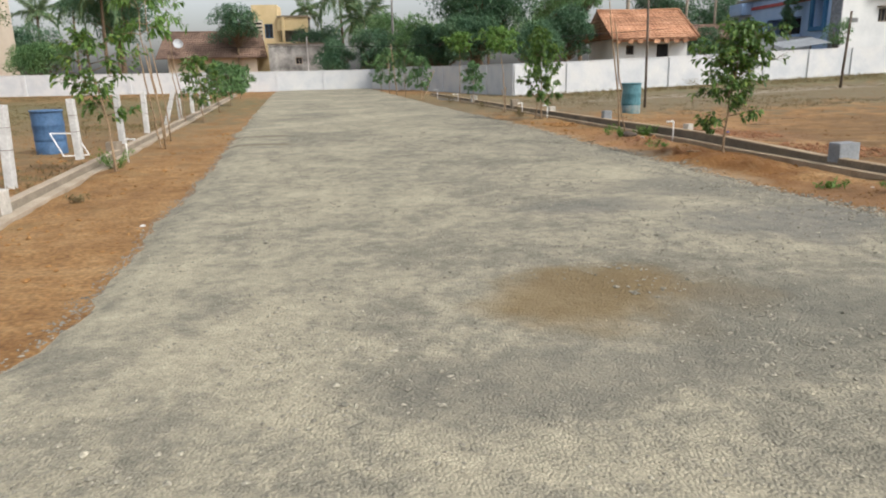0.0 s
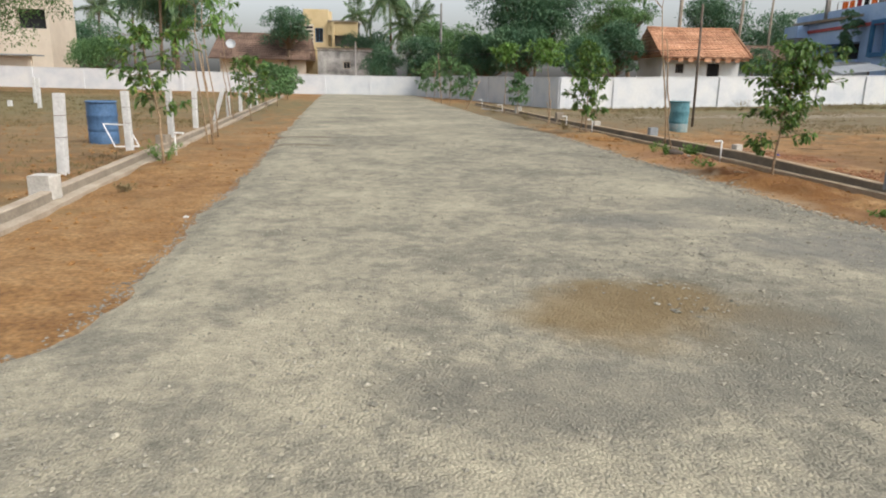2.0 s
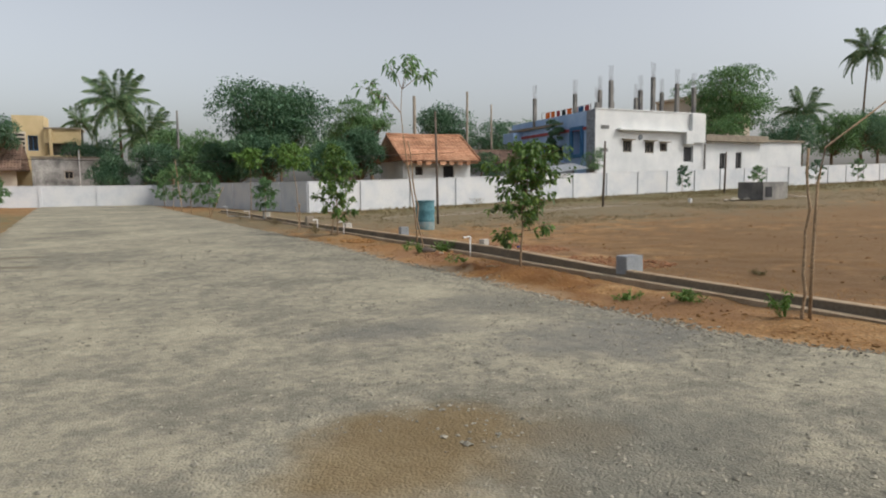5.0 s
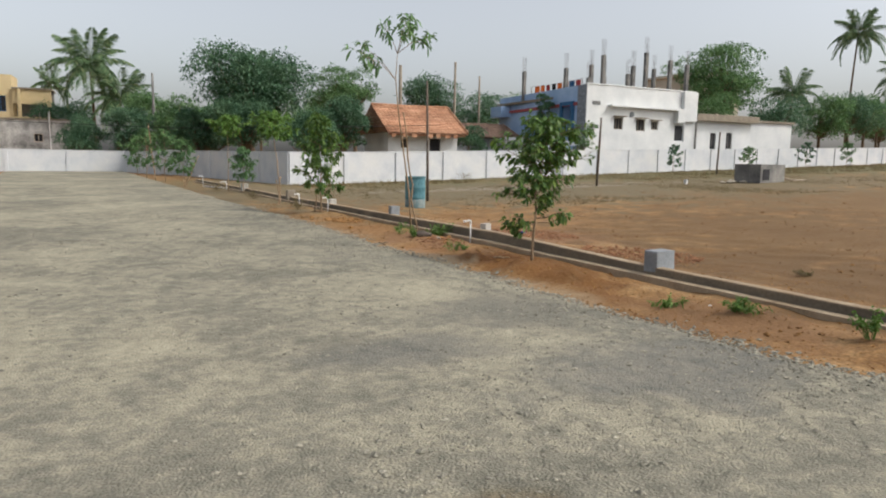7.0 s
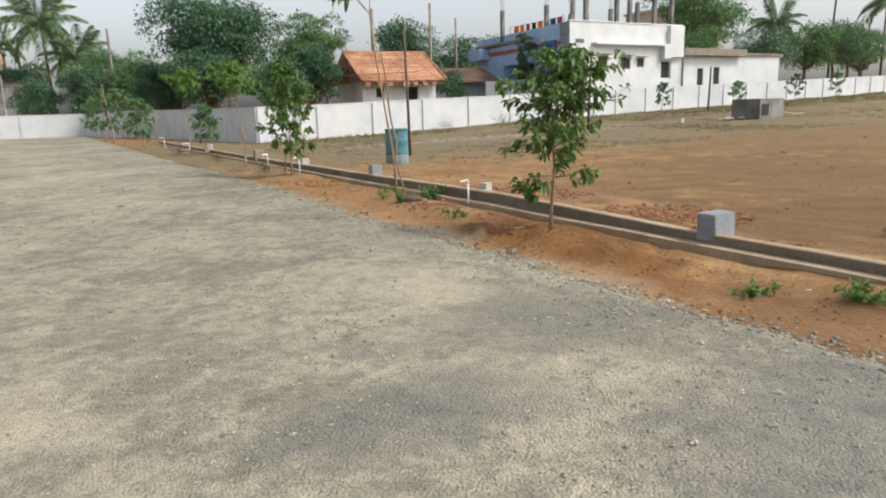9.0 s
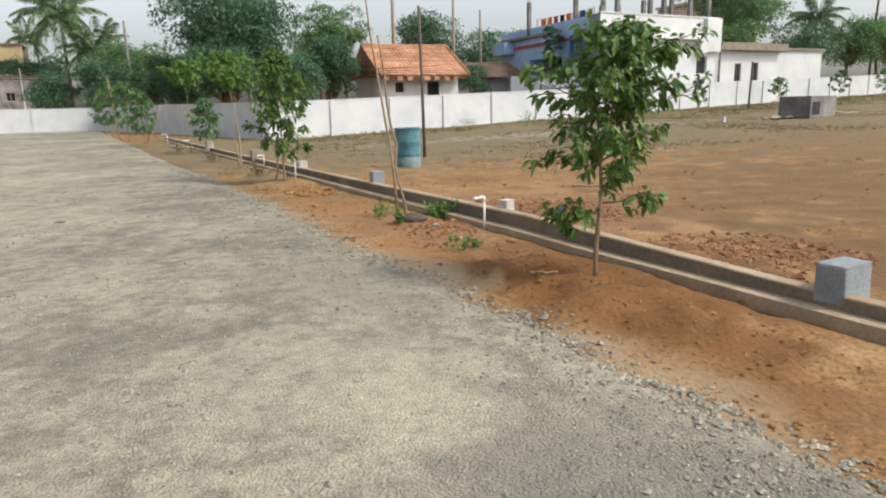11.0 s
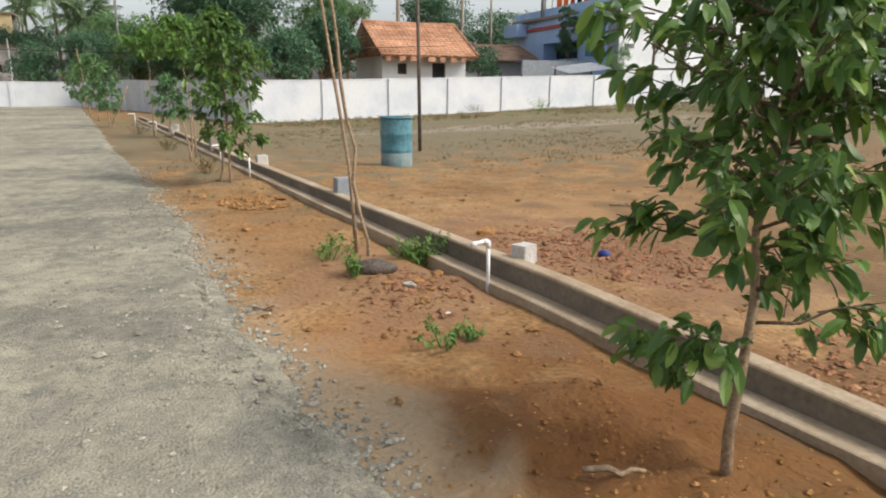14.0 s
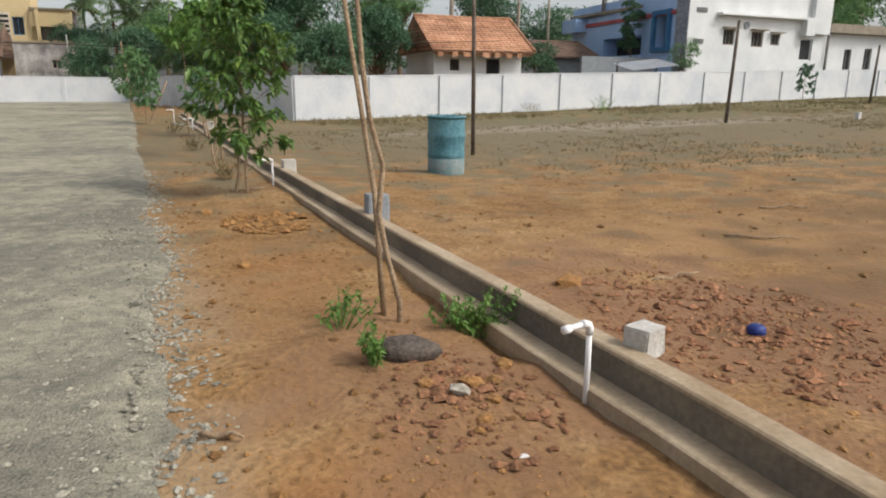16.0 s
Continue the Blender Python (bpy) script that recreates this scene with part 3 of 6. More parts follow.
# ---- compound walls ----
def wall_run(name, a, b, height, label, thick=0.2, bays=3.0, side=1):
    """A whitewashed compound wall from a to b with a coping and pilasters on the seen side."""
    a, b = Vector((*a, 0)), Vector((*b, 0))
    d = (b - a).normalized()
    nrm = Vector((d.y, -d.x, 0)) * side
    n = max(1, round((b - a).length / bays))
    ob = new(name)
    ob.matrix_basis = Matrix.Translation(a)
    tagged(ob, label, "wall", kind="structure")
    body, cope = bmesh.new(), bmesh.new()

    def slab(bm, off0, off1, zz0, zz1):
        rows = []
        for i in range(n + 1):
            q = (b - a) * (i / n)
            g = lz(q.x + a.x, q.y + a.y)
            rows.append([bm.verts.new(q + nrm * o + Vector((0, 0, g + z))) for o, z in ((off0, zz0), (off1, zz0), (off1, zz1), (off0, zz1))])
        for r, s in zip(rows, rows[1:]):
            for k in range(4):
                bm.faces.new((r[k], r[(k + 1) % 4], s[(k + 1) % 4], s[k]))
        bm.faces.new(rows[0][::-1])
        bm.faces.new(rows[-1])
        bmesh.ops.recalc_face_normals(bm, faces=bm.faces[:])

    slab(body, -thick, 0, -0.3, height - 0.05)
    slab(cope, -thick - 0.02, 0.025, height - 0.046, height + 0.01)
    part("wall_panel", body, M_WHITE, ob)
    part("coping", cope, M_WHITE, ob)
    ang = math.degrees(math.atan2(d.y, d.x))
    pil = mesh_of(box(-0.13, 0.13, -0.05, 0.05, -0.2, height - 0.055, 0.008), "pilaster", M_WHITE)
    for i in range(n + 1):
        q = (b - a) * (i / n) + d * (0.14 if i == 0 else -0.14 if i == n else 0)
        w = q + a
        part("pilaster", pil, M_WHITE, ob, at=pose(*(q + nrm * 0.03 + Vector((0, 0, lz(w.x, w.y)))), 0, 0, ang))
    return ob


CORNER, INNER = (9.0, 39.6), (0.9, 66.2)
wall_run("wall_right", CORNER, (95.0, 53.5), 1.75, "whitewashed compound wall with pilasters", bays=3.3)
wall_run("wall_side", INNER, CORNER, 1.75, "whitewashed compound wall in shade beside the road", bays=3.3)
wall_run("wall_far", (-75.0, 60.0), INNER, 1.75, "whitewashed compound wall closing the road", bays=4.2)


# ---- kerbs ----
def kerb_run(name, line, y0, y1, side, label, low, mat):
    """A low concrete kerb on a wider footing; side +1: the field lies at +x."""
    ob = new(name)
    tagged(ob, label, "kerb", kind="structure")
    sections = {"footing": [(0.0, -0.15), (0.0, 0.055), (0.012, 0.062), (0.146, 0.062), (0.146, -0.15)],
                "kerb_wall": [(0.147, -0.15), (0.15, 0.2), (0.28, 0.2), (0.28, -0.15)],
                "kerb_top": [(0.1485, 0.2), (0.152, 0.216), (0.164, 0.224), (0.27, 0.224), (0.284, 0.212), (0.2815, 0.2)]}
    for nm, sec in sections.items():
        bm = bmesh.new()
        rows = []
        for i in range(int((y1 - y0) / 0.4) + 1):
            y = y0 + i * 0.4
            seed = 5 if nm == "footing" else 6
            w = 0.012 * noise.noise((y * 0.8, seed, side)) + 0.006 * noise.noise((y * 4, seed, side))
            h = 0.008 * noise.noise((y * 0.6, 4, side + seed))
            if nm == "footing":
                h -= 0.02 * max(0, noise.noise((y * 0.45, 9, side)))
            rows.append([bm.verts.new((float(line(y)) + side * (o + w), y, z * (float(low(y)) if z > 0 else 1) + (h if z > 0 else 0))) for o, z in sec])
        k = len(sec)
        for r, s in zip(rows, rows[1:]):
            for j in range(k):
                bm.faces.new((r[j], r[(j + 1) % k], s[(j + 1) % k], s[j]))
        bm.faces.new(rows[0])
        bm.faces.new(rows[-1][::-1])
        bmesh.ops.recalc_face_normals(bm, faces=bm.faces[:])
        # right wall face has shade in its colour; cap and footing stay sandy
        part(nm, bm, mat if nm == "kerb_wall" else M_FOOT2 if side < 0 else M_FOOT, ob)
    return ob


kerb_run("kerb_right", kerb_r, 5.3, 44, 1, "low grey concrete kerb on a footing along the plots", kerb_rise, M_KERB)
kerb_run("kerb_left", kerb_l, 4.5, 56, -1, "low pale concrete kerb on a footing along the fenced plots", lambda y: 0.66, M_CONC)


# ---- plants ----
def bent(p0, p1, k, rng, amp):
    """A slightly crooked line from p0 to p1 in k steps."""
    p0, p1 = np.array(p0, float), np.array(p1, float)
    out = [p0 + (p1 - p0) * i / k + (rng.normal(0, amp, 3) if 0 < i < k else 0) for i in range(k + 1)]
    return [tuple(q) for q in out]


def clusters(tips, outward, per, L, W, rng, droop, fine=False):
    """Leaves spraying from twig tips."""
    P, D, S = [], [], []
    for t, o in zip(tips, outward):
        k = per + int(rng.integers(-2, 3))
        d = rng.normal(0, 0.75, (k, 3)) + np.asarray(o) * 0.8 + (0, 0, -0.12)
        P.append(np.repeat([t], k, 0) + rng.normal(0, 0.018, (k, 3)) - np.asarray(o) * rng.uniform(0, 0.12, (k, 1)))
        D.append(d)
        S.append(rng.uniform(0.65, 1.15, k))
    P, D, S = np.concatenate(P), np.concatenate(D), np.concatenate(S)
    return leaf_set(P, D, L * S, W * S, rng, droop, fine)


def verge_tree(x, y, h, base, radius, seed, leafL=0.13, n_branch=16, per=9, mat=None, label="", stem=0.022, lean=(0, 0), single=0, low=()):
    """A young roadside tree: a thin stem, thin limbs and sprays of long hanging leaves."""
    rng = np.random.default_rng(seed)
    mat = mat or L_NEAR
    ob = thing("young_tree", x, y, gz_at(x, y) - 0.02, label, "tree", "young trees along the road")
    top = (lean[0], lean[1], h)
    spine = [(p[0] + lean[0] * (i / 8) ** 2.2, p[1] + lean[1] * (i / 8) ** 2.2, p[2]) for i, p in enumerate(bent((0, 0, -0.1), (0, 0, h), 8, rng, 0.014))]
    part("trunk", tube(spine, [stem * (1.15 - 0.95 * i / 8) for i in range(9)], 7), M_STAKE, ob, smooth=True)
    limbs = bmesh.new()
    tips, outs = [], []
    sp = np.array(spine)
    golden = 2.4
    spots = [(base + (h - base) * ((i + 0.5) / n_branch) ** 0.9, radius * (math.sin(math.pi * min(0.97, 0.22 + 0.78 * (i + 0.5) / n_branch)) ** 0.7), i * golden) for i in range(n_branch)]
    spots += [(zz, rr, aa) for zz, rr, aa in low]
    for z, r, a in spots:
        f = np.interp(z, sp[:, 2], np.arange(9))
        q = sp[int(f)] * (1 - f % 1) + sp[min(8, int(f) + 1)] * (f % 1)
        r *= rng.uniform(0.75, 1.15)
        o = np.array((math.cos(a + rng.normal(0, 0.3)), math.sin(a + rng.normal(0, 0.3)), rng.uniform(0.15, 0.6)))
        end = q + o * r
        line = bent(q, end, 3, rng, 0.02)
        tube(line, [stem * 0.4, stem * 0.3, stem * 0.22, stem * 0.12], 5, limbs)
        for s in (0.3, 0.45, 0.6, 0.75, 0.88, 1.0):
            side = rng.normal(0, 0.5, 3) * (1 - s * 0.5) + o * 0.3
            tip = q + (end - q) * s + side * r * 0.45
            tube([tuple(q + (end - q) * s * 0.85), tuple(tip)], [stem * 0.16, stem * 0.07], 4, limbs)
            tips.append(tip)
            outs.append((o + side) / np.linalg.norm(o + side))
    tips.append(np.array(top))
    outs.append(np.array((0, 0, 0.7)))
    part("branchwork", limbs, M_BARK, ob, smooth=True)
    v, f = clusters(tips, outs, per, leafL, leafL * 0.47, rng, 0.5, True)
    nl = len(v) // 11
    if single:
        pick = rng.permutation(nl)
        vv = v.reshape(nl, 11, 3)
        tri = f[:12].tolist()
        forms = []
        for k in range(12):
            w = vv[pick[k]] - vv[pick[k]][0]
            forms.append((raw_mesh("leaf", w, tri, mat), w))
        for k in pick[:single]:
            w = vv[k] - vv[k][0]
            want = Vector(w[10]).normalized()
            me, ref = forms[int(rng.integers(0, 12))]
            q = Vector(ref[10]).normalized().rotation_difference(want)
            s = np.linalg.norm(w[10]) / np.linalg.norm(ref[10])
            part("leaf", me, mat, ob, at=Matrix.LocRotScale(Vector(vv[k][0]), q, (s, s, s)))
        rest = vv[pick[single:]].reshape(-1, 3)
        fr = np.array(tri)[None] + (np.arange(nl - single) * 11)[:, None, None]
        leaves = part("foliage", raw_mesh("foliage", rest, fr.reshape(-1, 3), mat), mat, ob)
        leaves["kind"] = "stuff"
    else:
        part("crown", raw_mesh("crown", v, f, mat), mat, ob)
    return ob


def tall_sapling(x, y, stem_pts, sprays, seed, label, leafL=0.2, mat=None, r0=0.018, per=9):
    """A bare tall stem with drooping sprays of leaves at its top; sprays: (from index, end point)."""
    rng = np.random.default_rng(seed)
    mat = mat or L_LIGHT
    ob = thing("tall_sapling", x, y, gz_at(x, y) - 0.02, label, "tree", "young trees along the road")
    k = len(stem_pts)
    part("trunk", tube(stem_pts, [r0 * (1.1 - 0.75 * i / (k - 1)) for i in range(k)], 7), M_STAKE, ob, smooth=True)
    limbs = bmesh.new()
    tips, outs = [], []
    for i, end in sprays:
        p = np.array(stem_pts[i], float)
        end = np.array(end, float)
        mid = (p + end) / 2 + (0, 0, 0.12 * np.linalg.norm(end - p))
        tube([tuple(p), tuple(mid), tuple(end)], [r0 * 0.45, r0 * 0.3, r0 * 0.2], 5, limbs)
        for s in (0.55, 0.7, 0.85, 1.0):
            o = (end - p) / np.linalg.norm(end - p)
            for _ in range(2):
                d = rng.normal(0, 0.5, 3) + o * 0.6
                q = p + (end - p) * s + (0, 0, 0.03)
                t = q + d * 0.22
                tube([tuple(q), tuple(t)], [r0 * 0.15, r0 * 0.08], 4, limbs)
                tips.append(t)
                outs.append(d / np.linalg.norm(d))
    part("branchwork", limbs, M_STAKE, ob, smooth=True)["kind"] = "stuff"
    v, f = clusters(tips, outs, per, leafL, leafL * 0.34, rng, 0.6, True)
    part("crown", raw_mesh("crown", v, f, mat), mat, ob)
    return ob


def stake(x, y, top, r=0.02, seed=1, label="thin crooked wooden stake tied to a sapling"):
    rng = np.random.default_rng(seed)
    pts = bent((0, 0, -0.15), top, 9, rng, 0.012)
    bm = tube(pts, [r * (1.1 - 0.4 * i / 9) * (1.15 if i % 3 == 0 else 1) for i in range(10)], 8)
    return solo("wooden_stake", bm, M_STAKE, x, y, gz_at(x, y), label, "stake", "stakes beside saplings", smooth=True)


def big_tree(x, y, h, crown_w, crown_h, seed, mat, leaf=0.34, n=4200, blobs=26, label="", flat=0.75, name="tree", trunk=0.22):
    """A grown tree: trunk, limbs and a ragged crown of leaf clumps."""
    rng = np.random.default_rng(seed)
    ob = thing(name, x, y, lz(x, y) - 0.05, label, "tree", "trees beyond the walls")
    n, leaf, blobs = int(n * 3.0), leaf * 0.6, int(blobs * 1.35)
    cz = h - crown_h * 0.5
    trunk_bm = tube(bent((0, 0, -0.2), (rng.normal(0, 0.2), rng.normal(0, 0.2), cz), 5, rng, 0.08), [trunk * (1.1 - 0.12 * i) for i in range(6)], 9)
    part("trunk", trunk_bm, M_BARK, ob, smooth=True)
    C = rand_dirs(rng, blobs) * rng.uniform(0.35, 1.0, (blobs, 1)) ** 0.7 * (crown_w / 2, crown_w / 2, crown_h / 2) * 0.78 + (0, 0, cz)
    R = rng.uniform(0.11, 0.25, blobs) * min(crown_w, crown_h * 1.3)
    limbs = bmesh.new()
    for c in C:
        tube(bent((0, 0, cz - crown_h * 0.42), c, 3, rng, 0.12), [trunk * 0.35, trunk * 0.24, trunk * 0.15, trunk * 0.06], 5, limbs)
    part("branchwork", limbs, M_BARK, ob, smooth=True)
    which = rng.choice(blobs, n, p=R ** 2 / np.sum(R ** 2))
    d = rand_dirs(rng, n)
    d[:, 2] = np.where(d[:, 2] < -0.35, -d[:, 2], d[:, 2])
    rad = R[which] * (1 + 0.28 * np.sin(d[:, 0] * 5 + which) * np.cos(d[:, 1] * 6 + which * 2)) * rng.uniform(0.55, 1.06, n) ** 0.6
    P = C[which] + d * rad[:, None] * (1, 1, flat)
    D = d * 0.6 + rng.normal(0, 0.7, (n, 3)) + (0, 0, -0.15)
    S = rng.uniform(0.55, 1.2, n)
    v, f = leaf_set(P, D, leaf * S, leaf * 0.62 * S, rng, 0.3)
    part("crown", raw_mesh("crown", v, f, mat), mat, ob)
    return ob


def frond_mesh(L, rng, droop):
    """One palm frond: a curved rib with a comb of hanging leaflets on both sides."""
    bm = bmesh.new()
    k = 12
    rib = [(L * (t - 0.12 * t ** 3), 0, L * (0.32 * t - droop * t ** 2.2)) for t in (i / k for i in range(k + 1))]
    tube(rib, [0.035 * (1.1 - i / k) + 0.006 for i in range(k + 1)], 5, bm)
    P, D, S = [], [], []
    for i in range(46):
        t = 0.12 + 0.88 * i / 46
        q = np.array((L * (t - 0.12 * t ** 3), 0, L * (0.32 * t - droop * t ** 2.2)))
        for s in (-1, 1):
            P.append(q)
            D.append((0.55, s * 0.9, -0.45 - 0.3 * rng.random()))
            S.append(math.sin(math.pi * (0.15 + 0.8 * t)) ** 0.6 * L * 0.24 * rng.uniform(0.85, 1.1))
    v, f = leaf_set(P, D, np.array(S), 0.075 * L / 3, rng, 0.35)
    vs = [bm.verts.new(p) for p in v]
    for t in f:
        bm.faces.new([vs[i] for i in t])
    return mesh_of(bm, "frond", L_PALM)


def palm(x, y, h, L, seed, label, n=22, lean=(0.3, 0.2), r=0.16):
    rng = np.random.default_rng(seed)
    ob = thing("coconut_palm", x, y, lz(x, y) - 0.05, label, "palm tree", "coconut palms")
    pts = [(lean[0] * (t ** 2), lean[1] * (t ** 2), h * t) for t in (i / 8 for i in range(9))]
    part("trunk", tube(pts, [r * (1.3 - 0.6 * i / 8) for i in range(9)], 9), M_BARK, ob, smooth=True)
    forms = [frond_mesh(L, rng, dr) for dr in (0.28, 0.5, 0.75, 1.0)]
    for i in range(n):
        tilt = -62 + 95 * (i / n)
        me = forms[min(3, int(4 * i / n))]
        part("frond", me, L_PALM, ob, at=Matrix.Translation((lean[0], lean[1], h - 0.05)) @ pose(0, 0, 0, rng.normal(0, 12), tilt + rng.normal(0, 7), i * 137.5 + rng.normal(0, 10)))
    return ob


# the road's young trees
verge_tree(6.64, 11.36, 2.12, 0.92, 0.54, 11, 0.094, 46, 10, label="bushy young tree with dark glossy leaves in turned soil", single=300, lean=(0.27, 0.02), low=[(0.46, 0.33, 2.9), (0.56, 0.32, 3.4), (0.66, 0.4, 5.9), (0.74, 0.42, 0.3), (0.78, 0.36, 4.6)])
verge_tree(5.88, 20.7, 2.6, 0.55, 0.62, 12, 0.12, 36, 13, mat=L_NEAR, label="slender young tree with full green crown by the kerb", lean=(0.0, 0.1))
verge_tree(-3.27, 11.95, 2.15, 0.85, 0.6, 13, 0.11, 22, 7, label="young tree with dark leaves beside the fence posts", lean=(-0.25, 0.0))
verge_tree(-4.86, 24.9, 2.2, 0.6, 0.7, 14, 0.13, 24, 9, label="young leafy tree on the red verge")
verge_tree(-5.6, 31.0, 2.1, 0.6, 0.75, 15, 0.14, 24, 9, label="young leafy tree on the red verge", mat=L_MID)
verge_tree(-6.3, 37.0, 2.0, 0.5, 0.9, 16, 0.2, 26, 10, label="young leafy tree on the red verge", mat=L_MID)
verge_tree(-7.7, 47.5, 2.1, 0.5, 0.9, 17, 0.2, 26, 10, label="young leafy tree on the red verge", mat=L_MID)
verge_tree(5.72, 25.5, 2.95, 2.1, 0.6, 21, 0.15, 20, 8, mat=L_LIGHT, label="umbrella-shaped sapling with light green top", lean=(-0.25, 0.3))
verge_tree(5.05, 33.0, 3.2, 2.3, 0.6, 22, 0.16, 20, 8, mat=L_LIGHT, label="umbrella-shaped sapling with light green top")
verge_tree(5.5, 31.8, 1.9, 0.5, 0.5, 23, 0.16, 16, 7, mat=L_MID, label="young tree with hanging dark foliage by the kerb")
verge_tree(3.6, 38.0, 2.3, 0.6, 0.55, 24, 0.17, 18, 7, mat=L_MID, label="young tree before the shaded wall")
verge_tree(3.0, 43.5, 2.9, 0.6, 0.65, 25, 0.18, 18, 7, mat=L_MID, label="young tree before the shaded wall")
verge_tree(2.2, 49.5, 3.1, 0.6, 0.8, 26, 0.2, 18, 7, mat=L_MID, label="young tree before the shaded wall")
verge_tree(1.7, 55.0, 2.8, 0.5, 0.9, 27, 0.2, 18, 7, mat=L_MID, label="young tree before the shaded wall")

tall_sapling(6.36, 15.44, [(0, 0, -0.1), (-0.05, 0.02, 0.8), (-0.16, 0.05, 1.6), (-0.26, 0.1, 2.4), (-0.32, 0.1, 3.0), (-0.28, 0.12, 3.5)],
             [(5, (0.0, 0.2, 3.95)), (5, (-0.55, 0.0, 3.9)), (4, (-0.95, 0.1, 3.55)), (5, (0.3, 0.1, 3.8)), (4, (-1.05, -0.2, 3.35)), (5, (-0.25, -0.3, 4.05))], 31,
             "tall thin sapling with drooping light leaves", 0.15, L_MID, per=7)
stake(6.42, 15.3, (-0.3, 0.02, 2.35), 0.017, 3)
tall_sapling(7.12, 6.3, [(0, 0, -0.1), (0.01, 0.0, 0.7), (0.04, 0.0, 1.4), (0.1, -0.02, 1.75), (0.55, -0.1, 2.05), (1.05, -0.2, 2.4)],
             [(5, (1.5, -0.3, 2.72)), (5, (1.25, -0.1, 2.85)), (5, (1.65, -0.4, 2.5)), (5, (1.55, -0.2, 2.3))], 32,
             "thin bent sapling with big drooping leaves", 0.17, L_MID, per=6)
stake(7.04, 6.32, (0.02, 0.02, 1.72), 0.016, 4)
tall_sapling(-2.29, 5.33, [(0, 0, -0.1), (0.015, 0.0, 0.492), (0.017, 0.0, 0.854), (0.023, 0.0, 1.341), (0.025, 0.0, 1.627), (0.018, 0.0, 2.03)],
             [(5, (-0.20, 0.1, 2.65)), (5, (0.22, 0.0, 2.73)), (5, (-0.08, -0.2, 2.83))], 33, "tall forked sapling with a bare lower stem", 0.15, L_MID, per=6)
stake(-2.15, 5.4, (-0.18, -0.04, 1.86), 0.016, 6)
for sx, sy, sd, tp in ((-3.6, 15.9, 41, 2.9), (-3.95, 17.6, 42, 3.2), (-5.3, 24.3, 43, 3.6)):
    tall_sapling(sx, sy, [(0, 0, -0.1), (-0.05, 0.05, 0.9), (-0.2, 0.1, 1.9), (-0.28, 0.15, tp - 0.5), (-0.25, 0.2, tp)],
                 [(4, (0.05, 0.2, tp + 0.25)), (4, (-0.6, 0.0, tp + 0.2)), (3, (-0.7, 0.3, tp - 0.5)), (3, (0.15, 0.1, tp - 0.35)), (4, (-0.3, -0.2, tp + 0.4))], sd,
                 "tall thin sapling with light green top", 0.15, L_LIGHT, per=8)
    stake(sx - 0.15, sy + 0.2, (-0.25, 0.1, 2.2), 0.018, sd + 9)
stake(5.55, 24.9, (0.1, 0.0, 0.9), 0.02, 61)
stake(5.6, 24.6, (-0.15, 0.05, 0.8), 0.02, 62)
stake(3.6, 38.3, (0.75, 0.2, 1.5), 0.035, 63, "leaning dark wooden prop against the wall")
stake(2.6, 46.0, (-0.3, 0.0, 3.2), 0.03, 64)
stake(5.75, 20.9, (0.1, 0.0, 0.9), 0.018, 65)


# ---- loose things by the kerb ----
def stand_pipe(x, y, h, turn, label, reach=0.16):
    ob = thing("stand_pipe", x, y, gz_at(x, y) - 0.02, label, "water pipe", "white water pipes along the kerb", turn=turn)
    part("pipe", tube([(0, 0, -0.05), (0.004, 0, h * 0.5), (0, 0, h)], 0.0145, 12), M_PVC, ob, smooth=True)
    part("elbow", tube([(0, 0, h - 0.035), (0, 0, h - 0.005), (-0.008, 0, h + 0.012), (-0.025, 0, h + 0.02), (-0.05, 0, h + 0.02)], 0.0195, 12), M_PVC, ob, smooth=True)
    arm = part("arm", tube([(-0.04, 0, h + 0.02), (-reach, 0, h + 0.012)], 0.0145, 12), M_PVC, ob, smooth=True)
    part("end_cap", tube([(-reach + 0.028, 0, h + 0.0135), (-reach - 0.012, 0, h + 0.012)], 0.0195, 12), M_PVC, arm, smooth=True)
    return ob


stand_pipe(6.99, 14.08, 0.41, 12, "white plastic stand pipe with an elbow by the kerb", 0.15)
stand_pipe(6.3, 21.6, 0.40, 20, "white plastic stand pipe by the kerb")
stand_pipe(6.12, 24.4, 0.34, 20, "white plastic stand pipe by the kerb")
stand_pipe(5.15, 34.6, 0.36, 30, "white plastic stand pipe by the kerb", 0.3)
stand_pipe(4.5, 38.4, 0.5, 30, "tall white plastic stand pipe by the kerb", 0.25)
stand_pipe(-3.62, 13.6, 0.42, 170, "white plastic stand pipe beside the posts")
lying = tube([(0, 0, 0.03), (0.7, -2.4, 0.03), (0.8, -2.5, 0.05)], 0.03, 10)
solo("plastic_pipe", lying, M_PVC, 4.5, 38.0, gz_at(4.5, 38), "white plastic pipe lying along the kerb", "water pipe", smooth=True)


def concrete_block(x, y, z, sx, sy, sz, turn, mat, label, seed):
    bm = box(-sx / 2, sx / 2, -sy / 2, sy / 2, 0, sz, min(sx, sy, sz) * 0.09)
    rng = random.Random(seed)
    for v in bm.verts:
        v.co += Vector((rng.uniform(-1, 1), rng.uniform(-1, 1), rng.uniform(-1, 1))) * 0.006
    return solo("concrete_block", bm, mat, x, y, z, label, "concrete block", "plot marker blocks on the kerb", turn)


